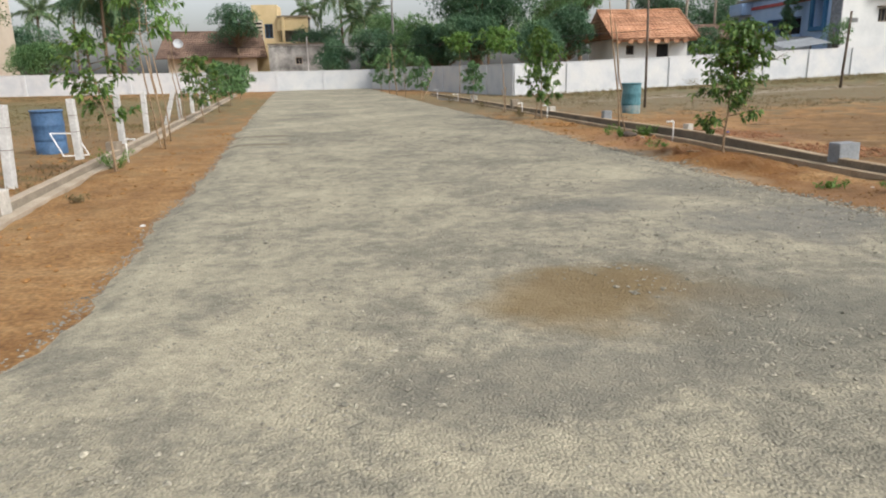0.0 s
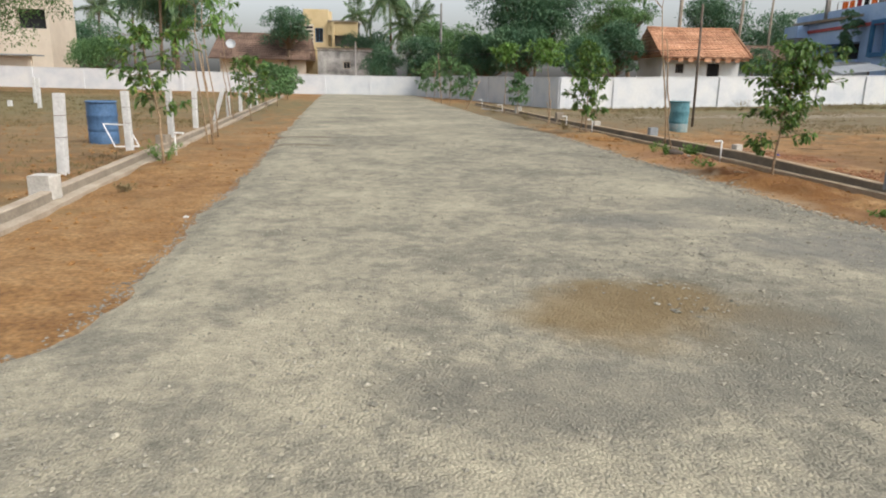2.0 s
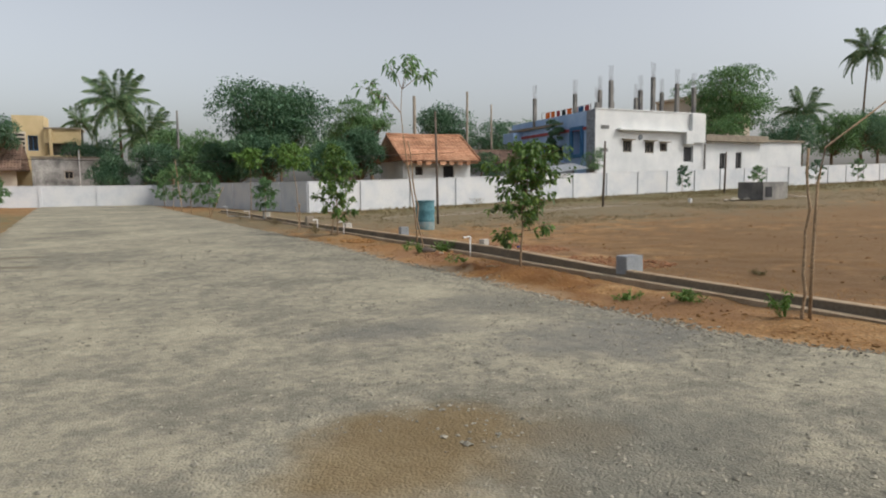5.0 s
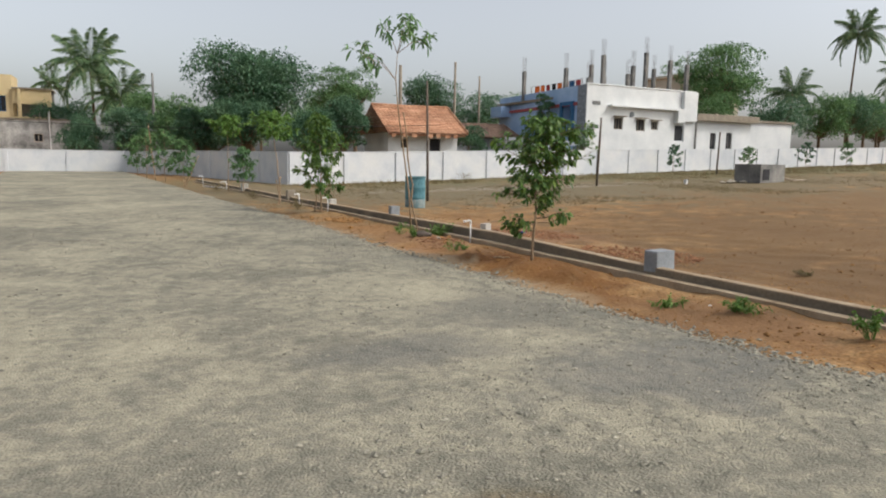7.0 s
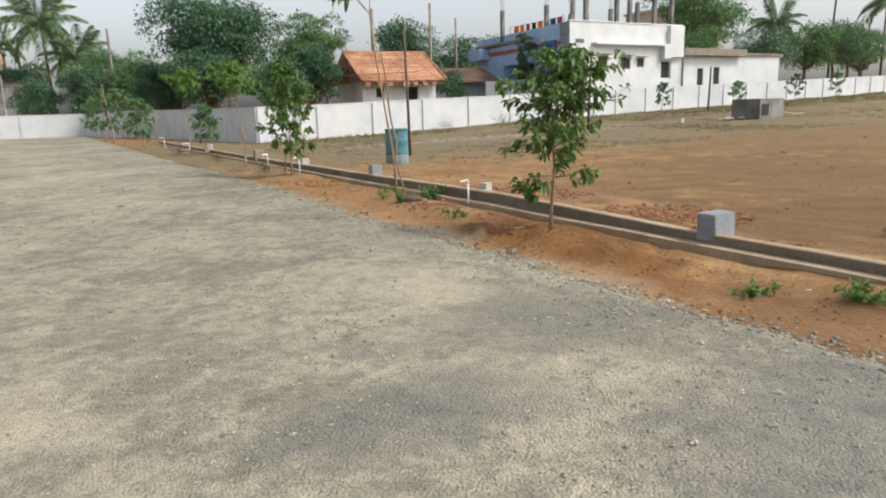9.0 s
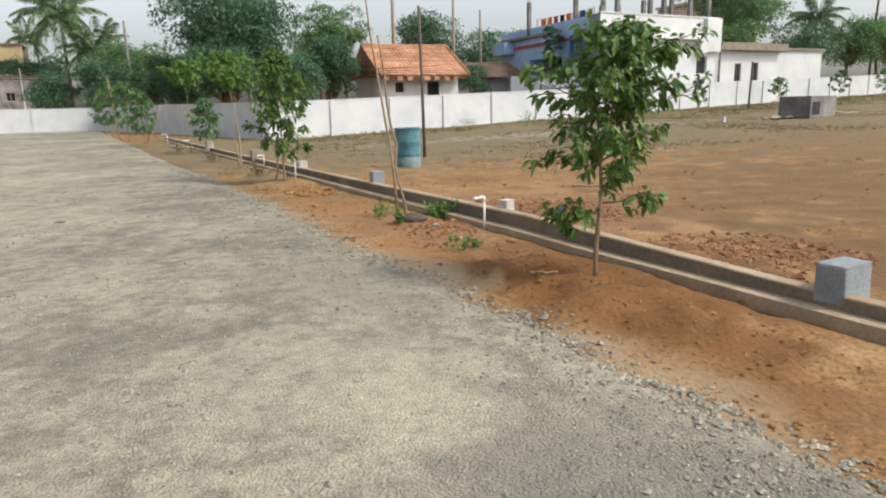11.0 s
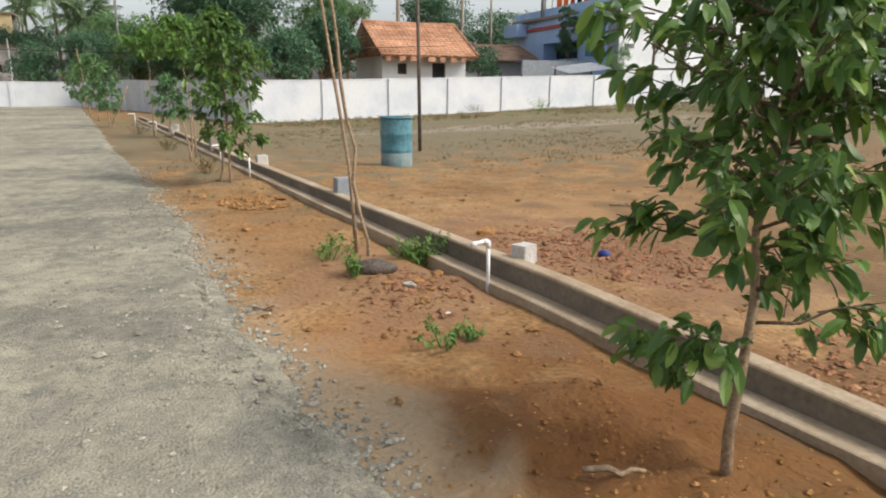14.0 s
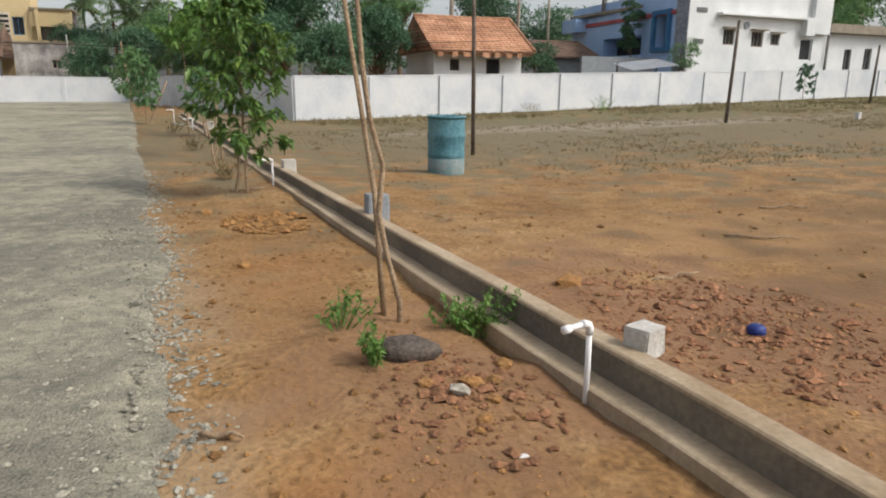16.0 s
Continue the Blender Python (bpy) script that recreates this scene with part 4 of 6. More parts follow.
concrete_block(7.68, 9.85, 0.06, 0.35, 0.22, 0.29, 8, M_BLOCK, "grey concrete block set behind the kerb", 1)
concrete_block(7.33, 14.12, 0.17, 0.15, 0.14, 0.15, 20, M_BLOCK2, "small whitewashed block behind the kerb", 2)
concrete_block(6.98, 18.1, 0.07, 0.22, 0.18, 0.31, 5, M_BLOCK, "grey concrete block set behind the kerb", 3)
concrete_block(6.62, 22.3, 0.1, 0.2, 0.18, 0.2, 5, M_BLOCK2, "pale concrete block behind the kerb", 4)
concrete_block(6.2, 26.0, 0.05, 0.28, 0.2, 0.34, 5, M_CONC, "grey concrete block set behind the kerb", 5)
concrete_block(5.6, 32.3, 0.05, 0.28, 0.22, 0.32, 5, M_BLOCK2, "pale concrete block behind the kerb", 6)
concrete_block(-3.42, 8.6, 0.04, 0.28, 0.22, 0.28, -8, M_BLOCK2, "pale concrete block behind the kerb", 7)
concrete_block(-4.2, 14.6, 0.08, 0.24, 0.22, 0.22, -8, M_CONC, "grey block by the kerb", 8)


def valve_box(x, y, sx, sy, h, turn, label, mat):
    """An open concrete box round a valve: four walls and a bed of sand."""
    ob = thing("valve_box", x, y, gz_at(x, y) - 0.02, label, "valve box", "open concrete valve boxes", turn=turn)
    t = 0.1
    part("box_wall", box(-sx / 2, sx / 2, -sy / 2, -sy / 2 + t, -0.1, h, 0.012), mat, ob)
    part("box_wall", box(-sx / 2, sx / 2, sy / 2 - t, sy / 2, -0.1, h, 0.012), mat, ob)
    part("box_wall", box(-sx / 2, -sx / 2 + t, -sy / 2 + t, sy / 2 - t, -0.1, h - 0.003, 0.012), mat, ob)
    part("box_wall", box(sx / 2 - t, sx / 2, -sy / 2 + t, sy / 2 - t, -0.1, h - 0.003, 0.012), mat, ob)
    part("sand_bed", box(-sx / 2 + t, sx / 2 - t, -sy / 2 + t, sy / 2 - t, -0.1, h * 0.35), M_SOIL, ob)
    return ob


valve_box(-2.62, 4.13, 0.74, 0.52, 0.22, 6, "open grey concrete valve box on the verge", M_BOXGREY)
valve_box(7.25, 4.85, 0.9, 0.5, 0.19, -18, "open soil-stained concrete valve box at the kerb end", M_CONC)


# ---- drums ----
def drum(x, y, mat, label, h=0.9, r=0.29, dust=None):
    ob = thing("plastic_drum", x, y, gz_at(x, y) - 0.015, label, "drum", "plastic drums")
    body = [(0.0, 0.0), (r * 0.93, 0.0), (r * 0.97, 0.03), (r * 0.98, h * 0.3), (r * 1.015, h * 0.33), (r * 1.015, h * 0.36), (r * 0.985, h * 0.39), (r, h * 0.62),
            (r * 1.03, h * 0.65), (r * 1.03, h * 0.68), (r, h * 0.71), (r * 0.99, h * 0.95), (r * 1.0, h)]
    part("body", lathe(body), mat, ob, smooth=True)
    inner = [(r * 1.0, h), (r * 0.95, h), (r * 0.94, h * 0.8), (r * 0.93, h * 0.35), (0.0, h * 0.34)]
    part("inside", lathe(inner), mat, ob, smooth=True)
    part("rim", lathe([(r * 0.94, h - 0.01), (r * 1.03, h - 0.035), (r * 1.05, h - 0.01), (r * 1.03, h + 0.012), (r * 0.96, h + 0.012), (r * 0.94, h - 0.01)]), mat, ob, smooth=True)
    part("dirty_base", lathe([(r * 0.985, -0.01), (r * 0.992, 0.05), (r * 0.994, h * 0.28), (r * 0.975, h * 0.285)]), dust or M_RUST, ob, "dusty lower edge", smooth=True)
    return ob


drum(9.2, 22.2, M_TEAL, "weathered teal plastic drum standing on the field", 0.95, 0.31, M_TEALDUST)
drum(-5.85, 15.7, M_BLUEDRUM, "dark blue plastic drum standing behind the posts", 0.88, 0.3, M_BLUEDRUM)
drum(-12.1, 14.6, M_DARKCONC, "dull grey drum standing on the bare plot", 0.9, 0.4, M_DARKCONC)
# a white metal frame leaning on the blue drum
fr = thing("metal_frame", -5.25, 15.05, gz_at(-5.25, 15.05), "thin white metal frame leaning by the drum", "metal frame")
fp = [(-0.42, 0.25, 0.44), (0.06, 0.3, 0.42), (0.42, -0.1, 0.02), (0.0, -0.25, 0.02)]
for a, b in zip(fp, fp[1:] + fp[:1]):
    part("bar", tube([a, b], 0.014, 6), M_PVC, fr)


# ---- poles and posts ----
def pole(x, y, h, lean, r, label, mat=None):
    bm = tube([(0, 0, -0.3), (lean[0] * 0.5 + 0.01, lean[1] * 0.5, h * 0.5), (lean[0], lean[1], h)], [r * 1.1, r, r * 0.85], 9)
    return solo("wooden_pole", bm, mat or M_POLE, x, y, lz(x, y), label, "pole", "poles standing in the fields", smooth=True)


pole(10.78, 24.9, 4.15, (-0.05, 0.05), 0.042, "tall dark wooden pole standing by the drum")
pole(22.1, 30.2, 3.3, (0.12, 0.0), 0.055, "dark wooden pole standing in the field")
pole(38.0, 37.8, 2.9, (0.1, 0.0), 0.06, "dark wooden pole standing in the field")
pole(-20.0, 29.8, 4.6, (-0.3, 0.0), 0.09, "dark wooden pole under the large tree")
pole(26.5, 56.0, 9.2, (0.1, 0.0), 0.11, "concrete electricity pole behind the house", M_CONC)
pole(31.0, 60.0, 8.6, (0.0, 0.0), 0.10, "concrete electricity pole behind the house", M_CONC)
pole(3.6, 78.0, 9.5, (0.0, 0.0), 0.13, "grey electricity pole among the trees", M_DARKCONC)
pole(22.4, 58.0, 9.0, (0.0, 0.0), 0.16, "grey concrete pole behind the tiled house", M_CONC)


def fence_post(x, y, h, lean, label):
    ob = thing("fence_post", x, y, gz_at(x, y) - 0.02, label, "fence post", "whitewashed posts of the left plot")
    bm = box(-0.062, 0.062, -0.062, 0.062, -0.25, h, 0.012)
    for v in bm.verts:
        v.co.x += lean[0] * v.co.z / h
        v.co.y += lean[1] * v.co.z / h
    part("post", bm, M_POST, ob)
    for zz in (0.55, 0.85):
        part("wire_tie", tube([(0.068 * math.cos(a) * 1.32 + lean[0] * zz / h, 0.068 * math.sin(a) * 1.32 + lean[1] * zz / h, zz * h / 1.15) for a in (k * math.pi / 4 for k in range(9))], 0.004, 4, cap=False), M_REBAR, ob)
    return ob


POSTS = [(-3.95, 7.35, 1.2, (0.07, 0.0)), (-4.21, 10.6, 1.17, (0.05, 0.02)), (-4.67, 14.1, 1.15, (-0.01, 0)), (-4.9, 17.1, 1.15, (0.0, 0)), (-5.3, 20.2, 1.12, (0.02, 0)),
         (-5.7, 23.4, 1.1, (0.35, 0)), (-6.05, 26.5, 1.1, (0, 0)), (-6.4, 29.7, 1.1, (0.02, 0)), (-6.8, 33.0, 1.1, (0, 0)), (-7.2, 36.2, 1.1, (0, 0))]
for px, py, ph, pl in POSTS:
    fence_post(px, py, ph, pl, "whitewashed concrete fence post behind the kerb")
for px, py in ((-14.4, 29.4), (-19.0, 24.0), (-17.0, 34.0)):
    fence_post(px, py, 1.2, (0.03, 0), "whitewashed concrete fence post in the field")
wires = bmesh.new()
for zz, sag in ((0.84, 0.06), (0.54, 0.08)):
    for a, b in (((-10.5, 4.6), POSTS[0]),):
        pts = [(a[0] + (b[0] - a[0]) * t, a[1] + (b[1] - a[1]) * t, zz - sag * 4 * t * (1 - t)) for t in (i / 10 for i in range(11))]
        tube(pts, 0.006, 4, wires)
solo("barbed_wire", wires, M_STEEL, 0, 0, 0, "thin steel wire strung from a fence post", "wire")
for mx, my in ((-13.9, 25.1), (-16.2, 30.5), (27.0, 29.3)):
    concrete_block(mx, my, lz(mx, my) - 0.05, 0.16, 0.15, 0.28, 10, M_POST, "small white plot stone in the field", int(my * 10))


# ---- buildings ----
def facade(w, h, holes, depth=0.22):
    """A wall w wide and h high in the xz plane, facing -y, with real openings (u0, u1, v0, v1) and their reveals."""
    bm = bmesh.new()
    us = sorted({0.0, w, *[q for o in holes for q in o[:2]]})
    vs = sorted({0.0, h, *[q for o in holes for q in o[2:4]]})

    def quad(*p):
        bm.faces.new([bm.verts.new(q) for q in p])

    for a, b in zip(us, us[1:]):
        for c, d in zip(vs, vs[1:]):
            if not any(o[0] <= a and b <= o[1] and o[2] <= c and d <= o[3] for o in holes):
                quad((a, 0, c), (b, 0, c), (b, 0, d), (a, 0, d))
    for a, b, c, d in (o[:4] for o in holes):
        quad((a, 0, c), (a, depth, c), (b, depth, c), (b, 0, c))
        quad((a, 0, d), (b, 0, d), (b, depth, d), (a, depth, d))
        quad((a, 0, c), (a, 0, d), (a, depth, d), (a, depth, c))
        quad((b, 0, c), (b, depth, c), (b, depth, d), (b, 0, d))
    return bm


def window(parent, u0, u1, v0, v1, m, frame_mat, bars=2, shade=0.0, depth=0.15):
    # the pane's near-black colour stands for the unlit room behind it
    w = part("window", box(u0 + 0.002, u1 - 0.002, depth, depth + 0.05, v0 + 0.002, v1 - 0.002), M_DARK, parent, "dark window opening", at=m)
    t = 0.07
    fb = box(u0, u0 + t, depth - 0.05, depth - 0.003, v0, v1)
    box(u1 - t, u1, depth - 0.05, depth - 0.003, v0, v1, bm=fb)
    box(u0 + t, u1 - t, depth - 0.05, depth - 0.003, v0, v0 + t, bm=fb)
    box(u0 + t, u1 - t, depth - 0.05, depth - 0.003, v1 - t, v1, bm=fb)
    part("window_frame", fb, frame_mat, w)
    for i in range(bars):
        x = u0 + (u1 - u0) * (i + 1) / (bars + 1)
        part("bar", box(x - 0.02, x + 0.02, depth - 0.045, depth - 0.008, v0 + t, v1 - t), frame_mat, w)
    if shade:
        part("sun_shade", box(u0 - 0.15, u1 + 0.15, -shade, -0.003, v1 + 0.06, v1 + 0.13, 0.01), frame_mat, w)
    return w


def hut_roof(parent, x0, x1, y0, y1, z0, z1, hip0, hip1, mat, rows=16, pitch=0.28):
    """A tiled roof: front and back slopes of wavy tile courses, hipped by hip0 and hip1 at its ends."""
    ym = (y0 + y1) / 2
    for nm, ya in (("front_slope", y0), ("back_slope", y1)):
        under = bmesh.new()
        ends = [(x0, ya, z0 - 0.06), (x1, ya, z0 - 0.06), (x1 - hip1, ym, z1 - 0.06), (x0 + hip0, ym, z1 - 0.06)]
        under.faces.new([under.verts.new(p) for p in ends])
        slope = part(nm, under, mat, parent)
        n = int((x1 - x0) / pitch) * 2
        for r in range(rows):
            bm = bmesh.new()
            ta, tb = r / rows, (r + 1.12) / rows
            line = []
            for t, lift in ((ta, 0.045), (tb, 0.0)):
                t = min(t, 1.0)
                xa, xb = x0 + hip0 * t, x1 - hip1 * t
                line.append([bm.verts.new((xa + (xb - xa) * i / n, ya + (ym - ya) * t, z0 + (z1 - z0) * t + lift + (0.035 if i % 2 else 0) + random.uniform(-0.014, 0.014))) for i in range(n + 1)])
            for a, b, c, d in zip(line[0], line[0][1:], line[1][1:], line[1]):
                bm.faces.new((a, b, c, d))
            for a, b in zip(line[0], line[0][1:]):
                q = [bm.verts.new(v.co - Vector((0, 0, 0.05))) for v in (b, a)]
                bm.faces.new((a, b, q[0], q[1])[::-1])
            part("tile_course", bm, mat, slope)
    for nm, xa, hip in (("hip_end", x0, hip0), ("hip_end", x1, -hip1)):
        bm = bmesh.new()
        k = 10
        for r in range(k):
            a, b = r / k, (r + 1) / k
            pts = [(xa + hip * a, y0 + (ym - y0) * a, 1), (xa + hip * a, y1 + (ym - y1) * a, 1), (xa + hip * b, y1 + (ym - y1) * b, 0), (xa + hip * b, y0 + (ym - y0) * b, 0)]
            bm.faces.new([bm.verts.new((p[0], p[1], z0 + (z1 - z0) * (a if p[2] else b) + 0.04 * p[2])) for p in pts])
        part(nm, bm, mat, parent)
    part("ridge", tube([(x0 + hip0, ym, z1 + 0.03), ((x0 + x1) / 2, ym, z1 - 0.02), (x1 - hip1, ym, z1 + 0.03)], 0.11, 8), mat, parent)
    for sx, hp in ((x1, -hip1),):
        part("hip_ridge", tube([(sx, y0, z0 + 0.05), (sx + hp, ym, z1 + 0.04)], 0.1, 8), mat, parent)


# tiled cottage behind the wall
cot = thing("tiled_cottage", 0, 0, 0, "white cottage with an orange clay tile roof behind the wall", "house")
cz0 = lz(21, 50) - 0.2
HW = [(1.0, 1.6, 2.2, 2.85), (3.3, 4.2, 0.9, 2.9)]
mc = Matrix.Translation((18.4, 50.0, cz0))
part("front_wall", facade(5.6, 3.3, HW), M_WHITE2, cot, at=mc)
part("side_wall", box(18.4, 18.6, 50.003, 55.5, cz0, cz0 + 3.3), M_WHITE2, cot)
part("side_wall", box(23.8, 24.0, 50.003, 55.5, cz0, cz0 + 3.3), M_WHITE2, cot)
part("back_wall", box(18.6, 23.8, 55.3, 55.5, cz0, cz0 + 3.3), M_WHITE2, cot)
window(cot, *HW[0], mc, M_POLE, 2)
# near-black sheet fills the doorway, the indoor shade is its colour
dr = part("door", box(3.302, 4.198, 0.14, 0.19, 0.902, 2.898), M_DARK, cot, "dark open doorway", at=mc)
part("door_frame", box(3.302, 3.37, 0.05, 0.135, 0.902, 2.898), M_POLE, dr)
hut_roof(cot, 17.95, 24.3, 48.8, 56.3, 3.35, 5.5, 0.0, 0.0, M_TILE)
beam = part("eave_board", box(18.1, 24.2, 48.98, 49.06, 3.14, 3.28), M_TILE, cot)
rngc = random.Random(4)
for i in range(7):
    x = 18.3 + i * 0.82 + rngc.uniform(-0.2, 0.2)
    part("slipped_tile", box(x, x + rngc.uniform(0.3, 0.5), 48.7, 48.74, 3.02, 3.3), M_TILE, cot)

# low tiled shed and grey walls between the cottage and the blue house
shed = thing("tiled_shed", 0, 0, 0, "low shed with faded tile roof and grey walls", "shed")
part("wall", box(27.0, 33.0, 57.0, 57.2, 0, 3.4), M_BLOCK, shed)
part("side_wall", box(27.0, 27.2, 57.2, 61.0, 0, 3.4), M_BLOCK, shed)
hut_roof(shed, 26.4, 33.4, 56.4, 61.6, 3.5, 4.7, 0.3, 0.3, M_TILE_OLD, 8)
gw = thing("yard_wall", 0, 0, 0, "grey block yard wall with a dark gateway", "wall")
part("wall", box(28.2, 33.6, 50.0, 50.2, 0.2, 3.3), M_BLOCK, gw)
tin = thing("tin_canopy", 0, 0, 0, "light tin sheet canopy sloping over the yard", "canopy")
bm = bmesh.new()
rows = [[bm.verts.new((29.0 + 3.2 * i / 30, 45.6 + 2.2 * j, 2.35 + 0.45 * j + 0.03 * (i % 2) + 0.012 * i)) for i in range(31)] for j in (0, 1)]
for a, b, c, d in zip(rows[0], rows[0][1:], rows[1][1:], rows[1]):
    bm.faces.new((a, b, c, d))
part("sheet", bm, M_TIN, tin)
for px in (29.2, 32.0):
    part("prop", tube([(px, 47.6, 0.3), (px, 47.6, 2.85)], 0.05, 6), M_POLE, tin)

# blue and white house with column stubs
hs = thing("blue_white_house", 0, 0, 0, "two-storey house with white side, blue front and bare column stubs", "house")
bz = 0.4
ang = math.degrees(math.atan2(0.8, 12.0))
mw = Matrix.Translation((34.0, 47.5, bz)) @ pose(0, 0, 0, 0, 0, ang)
WH = [(2.9, 3.85, 3.7, 4.65), (5.3, 6.3, 3.65, 4.6), (7.0, 7.8, 3.8, 4.5), (9.75, 10.9, 2.9, 4.3)]
part("white_wall", facade(12.05, 7.1, WH), M_WHITE2, hs, at=mw)
for w in WH[:3]:
    window(hs, *w, mw, M_CONC, 2, 0.35)
window(hs, *WH[3], mw, M_WHITE2, 0)
part("ledge", box(2.2, 9.6, -0.5, -0.004, 5.45, 5.62, 0.02), M_WHITE2, hs, at=mw)
part("ledge_end", box(9.6, 10.4, -0.5, -0.004, 4.45, 5.62, 0.02), M_WHITE2, hs, at=mw)
part("step_block", box(10.4, 12.0, -0.35, -0.004, 4.6, 7.1, 0.02), M_WHITE2, hs, at=mw)
part("parapet_cap", box(-0.05, 12.1, -0.06, 0.3, 7.104, 7.2, 0.02), M_WHITE2, hs, at=mw)
part("drain_pipe", tube([(12.2, -0.12, 0), (12.2, -0.12, 5.2)], 0.09, 8), M_DARKCONC, hs, at=mw)
for u, v in ((0.55, 5.55), (0.45, 3.7)):
    vent = part("vent", box(u, u + 0.85, -0.03, -0.004, v, v + 0.3), M_BLOCK, hs, "grey louvred vent", at=mw)
    for k in range(3):
        part("slat", box(u + 0.03, u + 0.82, -0.05, -0.034, v + 0.04 + k * 0.09, v + 0.09 + k * 0.09), M_DARKCONC, vent)
lamp = part("round_vent", tube([(4.75, -0.08, 4.95), (4.75, -0.004, 4.95)], 0.22, 14), M_BLOCK, hs, at=mw)
# blue front: runs back from the corner
mb = Matrix.Translation((34.9, 63.0, bz)) @ pose(0, 0, 0, 0, 0, math.degrees(math.atan2(-15.5, -0.9)))
BH = [(5.2, 10.4, 2.9, 4.5), (12.1, 13.5, 3.6, 5.6), (1.0, 4.0, 0.3, 2.6), (8.5, 11.0, 0.2, 2.3)]
part("blue_wall", facade(15.52, 7.1, BH, 1.2), M_BLUE, hs, at=mb)
for o in BH:
    # near-black sheet closes each recess, painting the shade of the room
    part("room_shade_sheet", box(o[0], o[1], 1.202, 1.25, o[2], o[3]), M_DARK, hs, at=mb)
part("red_band", box(0.0, 14.2, -0.12, -0.004, 5.55, 5.8, 0.01), M_REDBAND, hs, at=mb)
part("corner_strip", box(14.25, 15.53, -0.05, -0.004, 0, 7.1), M_DARKBLOCK, hs, at=mb)
wf = box(11.8, 12.1, -0.22, -0.004, 3.3, 5.9)
box(13.5, 13.8, -0.22, -0.004, 3.3, 5.9, bm=wf)
box(12.1, 13.5, -0.22, -0.004, 5.6, 5.9, bm=wf)
box(12.1, 13.5, -0.22, -0.004, 3.3, 3.6, bm=wf)
part("window_surround", wf, M_BLUETRIM, hs, "deep blue window surround", at=mb)
part("balcony_rail", box(5.0, 10.6, -0.3, -0.004, 2.5, 3.2, 0.02), M_BLUE, hs, at=mb)
part("low_block", box(0.0, 2.4, -1.0, -0.004, 5.2, 6.2, 0.02), M_BLUE, hs, at=mb)
part("roof_slab", box(34.3, 46.0, 48.4, 62.5, bz + 6.3, bz + 6.5), M_CONC, hs)
part("back_wall", box(46.0, 46.3, 48.4, 62.6, bz, bz + 7.0), M_WHITE2, hs)
part("rear_wall", box(34.9, 46.3, 62.6, 62.8, bz, bz + 7.0), M_WHITE2, hs)
stub = [(34.6, 58.0, 2.6), (35.2, 52.2, 2.3), (34.7, 48.3, 1.1), (36.3, 48.6, 3.0), (37.1, 49.5, 1.4), (38.4, 53.0, 2.9), (39.5, 48.8, 2.4), (41.0, 49.0, 3.6), (41.6, 52.0, 2.2), (43.8, 49.2, 3.2), (46.0, 49.5, 3.0), (45.4, 53.0, 3.0)]
for sx, sy, sh in stub:
    c = part("column_stub", box(sx - 0.15, sx + 0.15, sy - 0.15, sy + 0.15, bz + 6.4, bz + 6.6 + sh, 0.02), M_DARKCONC, hs, "bare concrete column stub")
    rb = bmesh.new()
    for ox, oy in ((-0.09, -0.09), (0.09, -0.09), (-0.09, 0.09), (0.09, 0.09)):
        tube([(sx + ox, sy + oy, bz + 6.6 + sh), (sx + ox * 1.6, sy + oy, bz + 6.6 + sh + 1.25)], 0.014, 4, rb)
    part("rebar", rb, M_REBAR, c)
rngl = random.Random(2)
line = thing("washing_line", 35.3, 50.0, bz + 6.5, "washing line with red, blue and orange cloth", "laundry")
part("line", tube([(0, 0, 1.35), (0.2, 4.0, 1.28), (0.1, 8.0, 1.35)], 0.012, 4), M_REBAR, line)
for i, m in enumerate((M_REDBAND, M_BLUETRIM, M_REDBAND, M_ORANGE, M_BLACK, M_REDBAND, M_ORANGE, M_ORANGE)):
    y = 0.4 + i * 0.9
    bm = bmesh.new()
    g = [[bm.verts.new((0.15 + 0.04 * math.sin(j * 1.9 + i), y + 0.7 * j / 5, 1.31 - 0.16 * k * rngl.uniform(0.9, 1.1))) for j in range(6)] for k in range(5)]
    for a, b in zip(g, g[1:]):
        for j in range(5):
            bm.faces.new((a[j], a[j + 1], b[j + 1], b[j]))
    bmesh.ops.solidify(bm, geom=bm.faces[:], thickness=0.01)
    part("cloth", bm, m, line)
part("line_post", tube([(0, 0, 0), (0, 0, 1.36)], 0.03, 6), M_REBAR, line)
part("line_post", tube([(0.1, 8.0, 0), (0.1, 8.0, 1.36)], 0.03, 6), M_REBAR, line)

# white annex with a weathered slab, and a grey-white wall beyond
ax = thing("white_annex", 0, 0, 0, "low white annex with weathered concrete slab roof", "house")
ma = Matrix.Translation((46.6, 48.9, 0.6)) @ pose(0, 0, 0, 0, 0, 4)
AW = [(2.2, 2.95, 2.0, 3.6), (4.3, 5.1, 1.9, 3.7)]
part("front_wall", facade(7.6, 4.6, AW), M_WHITE2, ax, at=ma)
for w in AW:
    window(ax, *w, ma, M_DARKCONC, 1)
part("side_wall", box(7.4, 7.6, 0.003, 6.0, 0, 4.6), M_WHITE2, ax, at=ma)
part("side_wall", box(0.0, 0.2, 0.003, 6.0, 0, 4.6), M_WHITE2, ax, at=ma)
part("slab", box(-0.2, 8.0, -0.6, 6.2, 4.604, 5.2, 0.03), M_CONC, ax, at=ma)
wb = thing("grey_outbuilding", 0, 0, 0, "plain grey-white outbuilding beyond the wall", "house")
part("wall", box(55.2, 61.0, 50.5, 54.0, 0.8, 5.4, 0.02), M_WHITE2, wb)
part("roof_slab", box(55.0, 61.2, 50.3, 54.2, 5.404, 5.6, 0.02), M_CONC, wb)
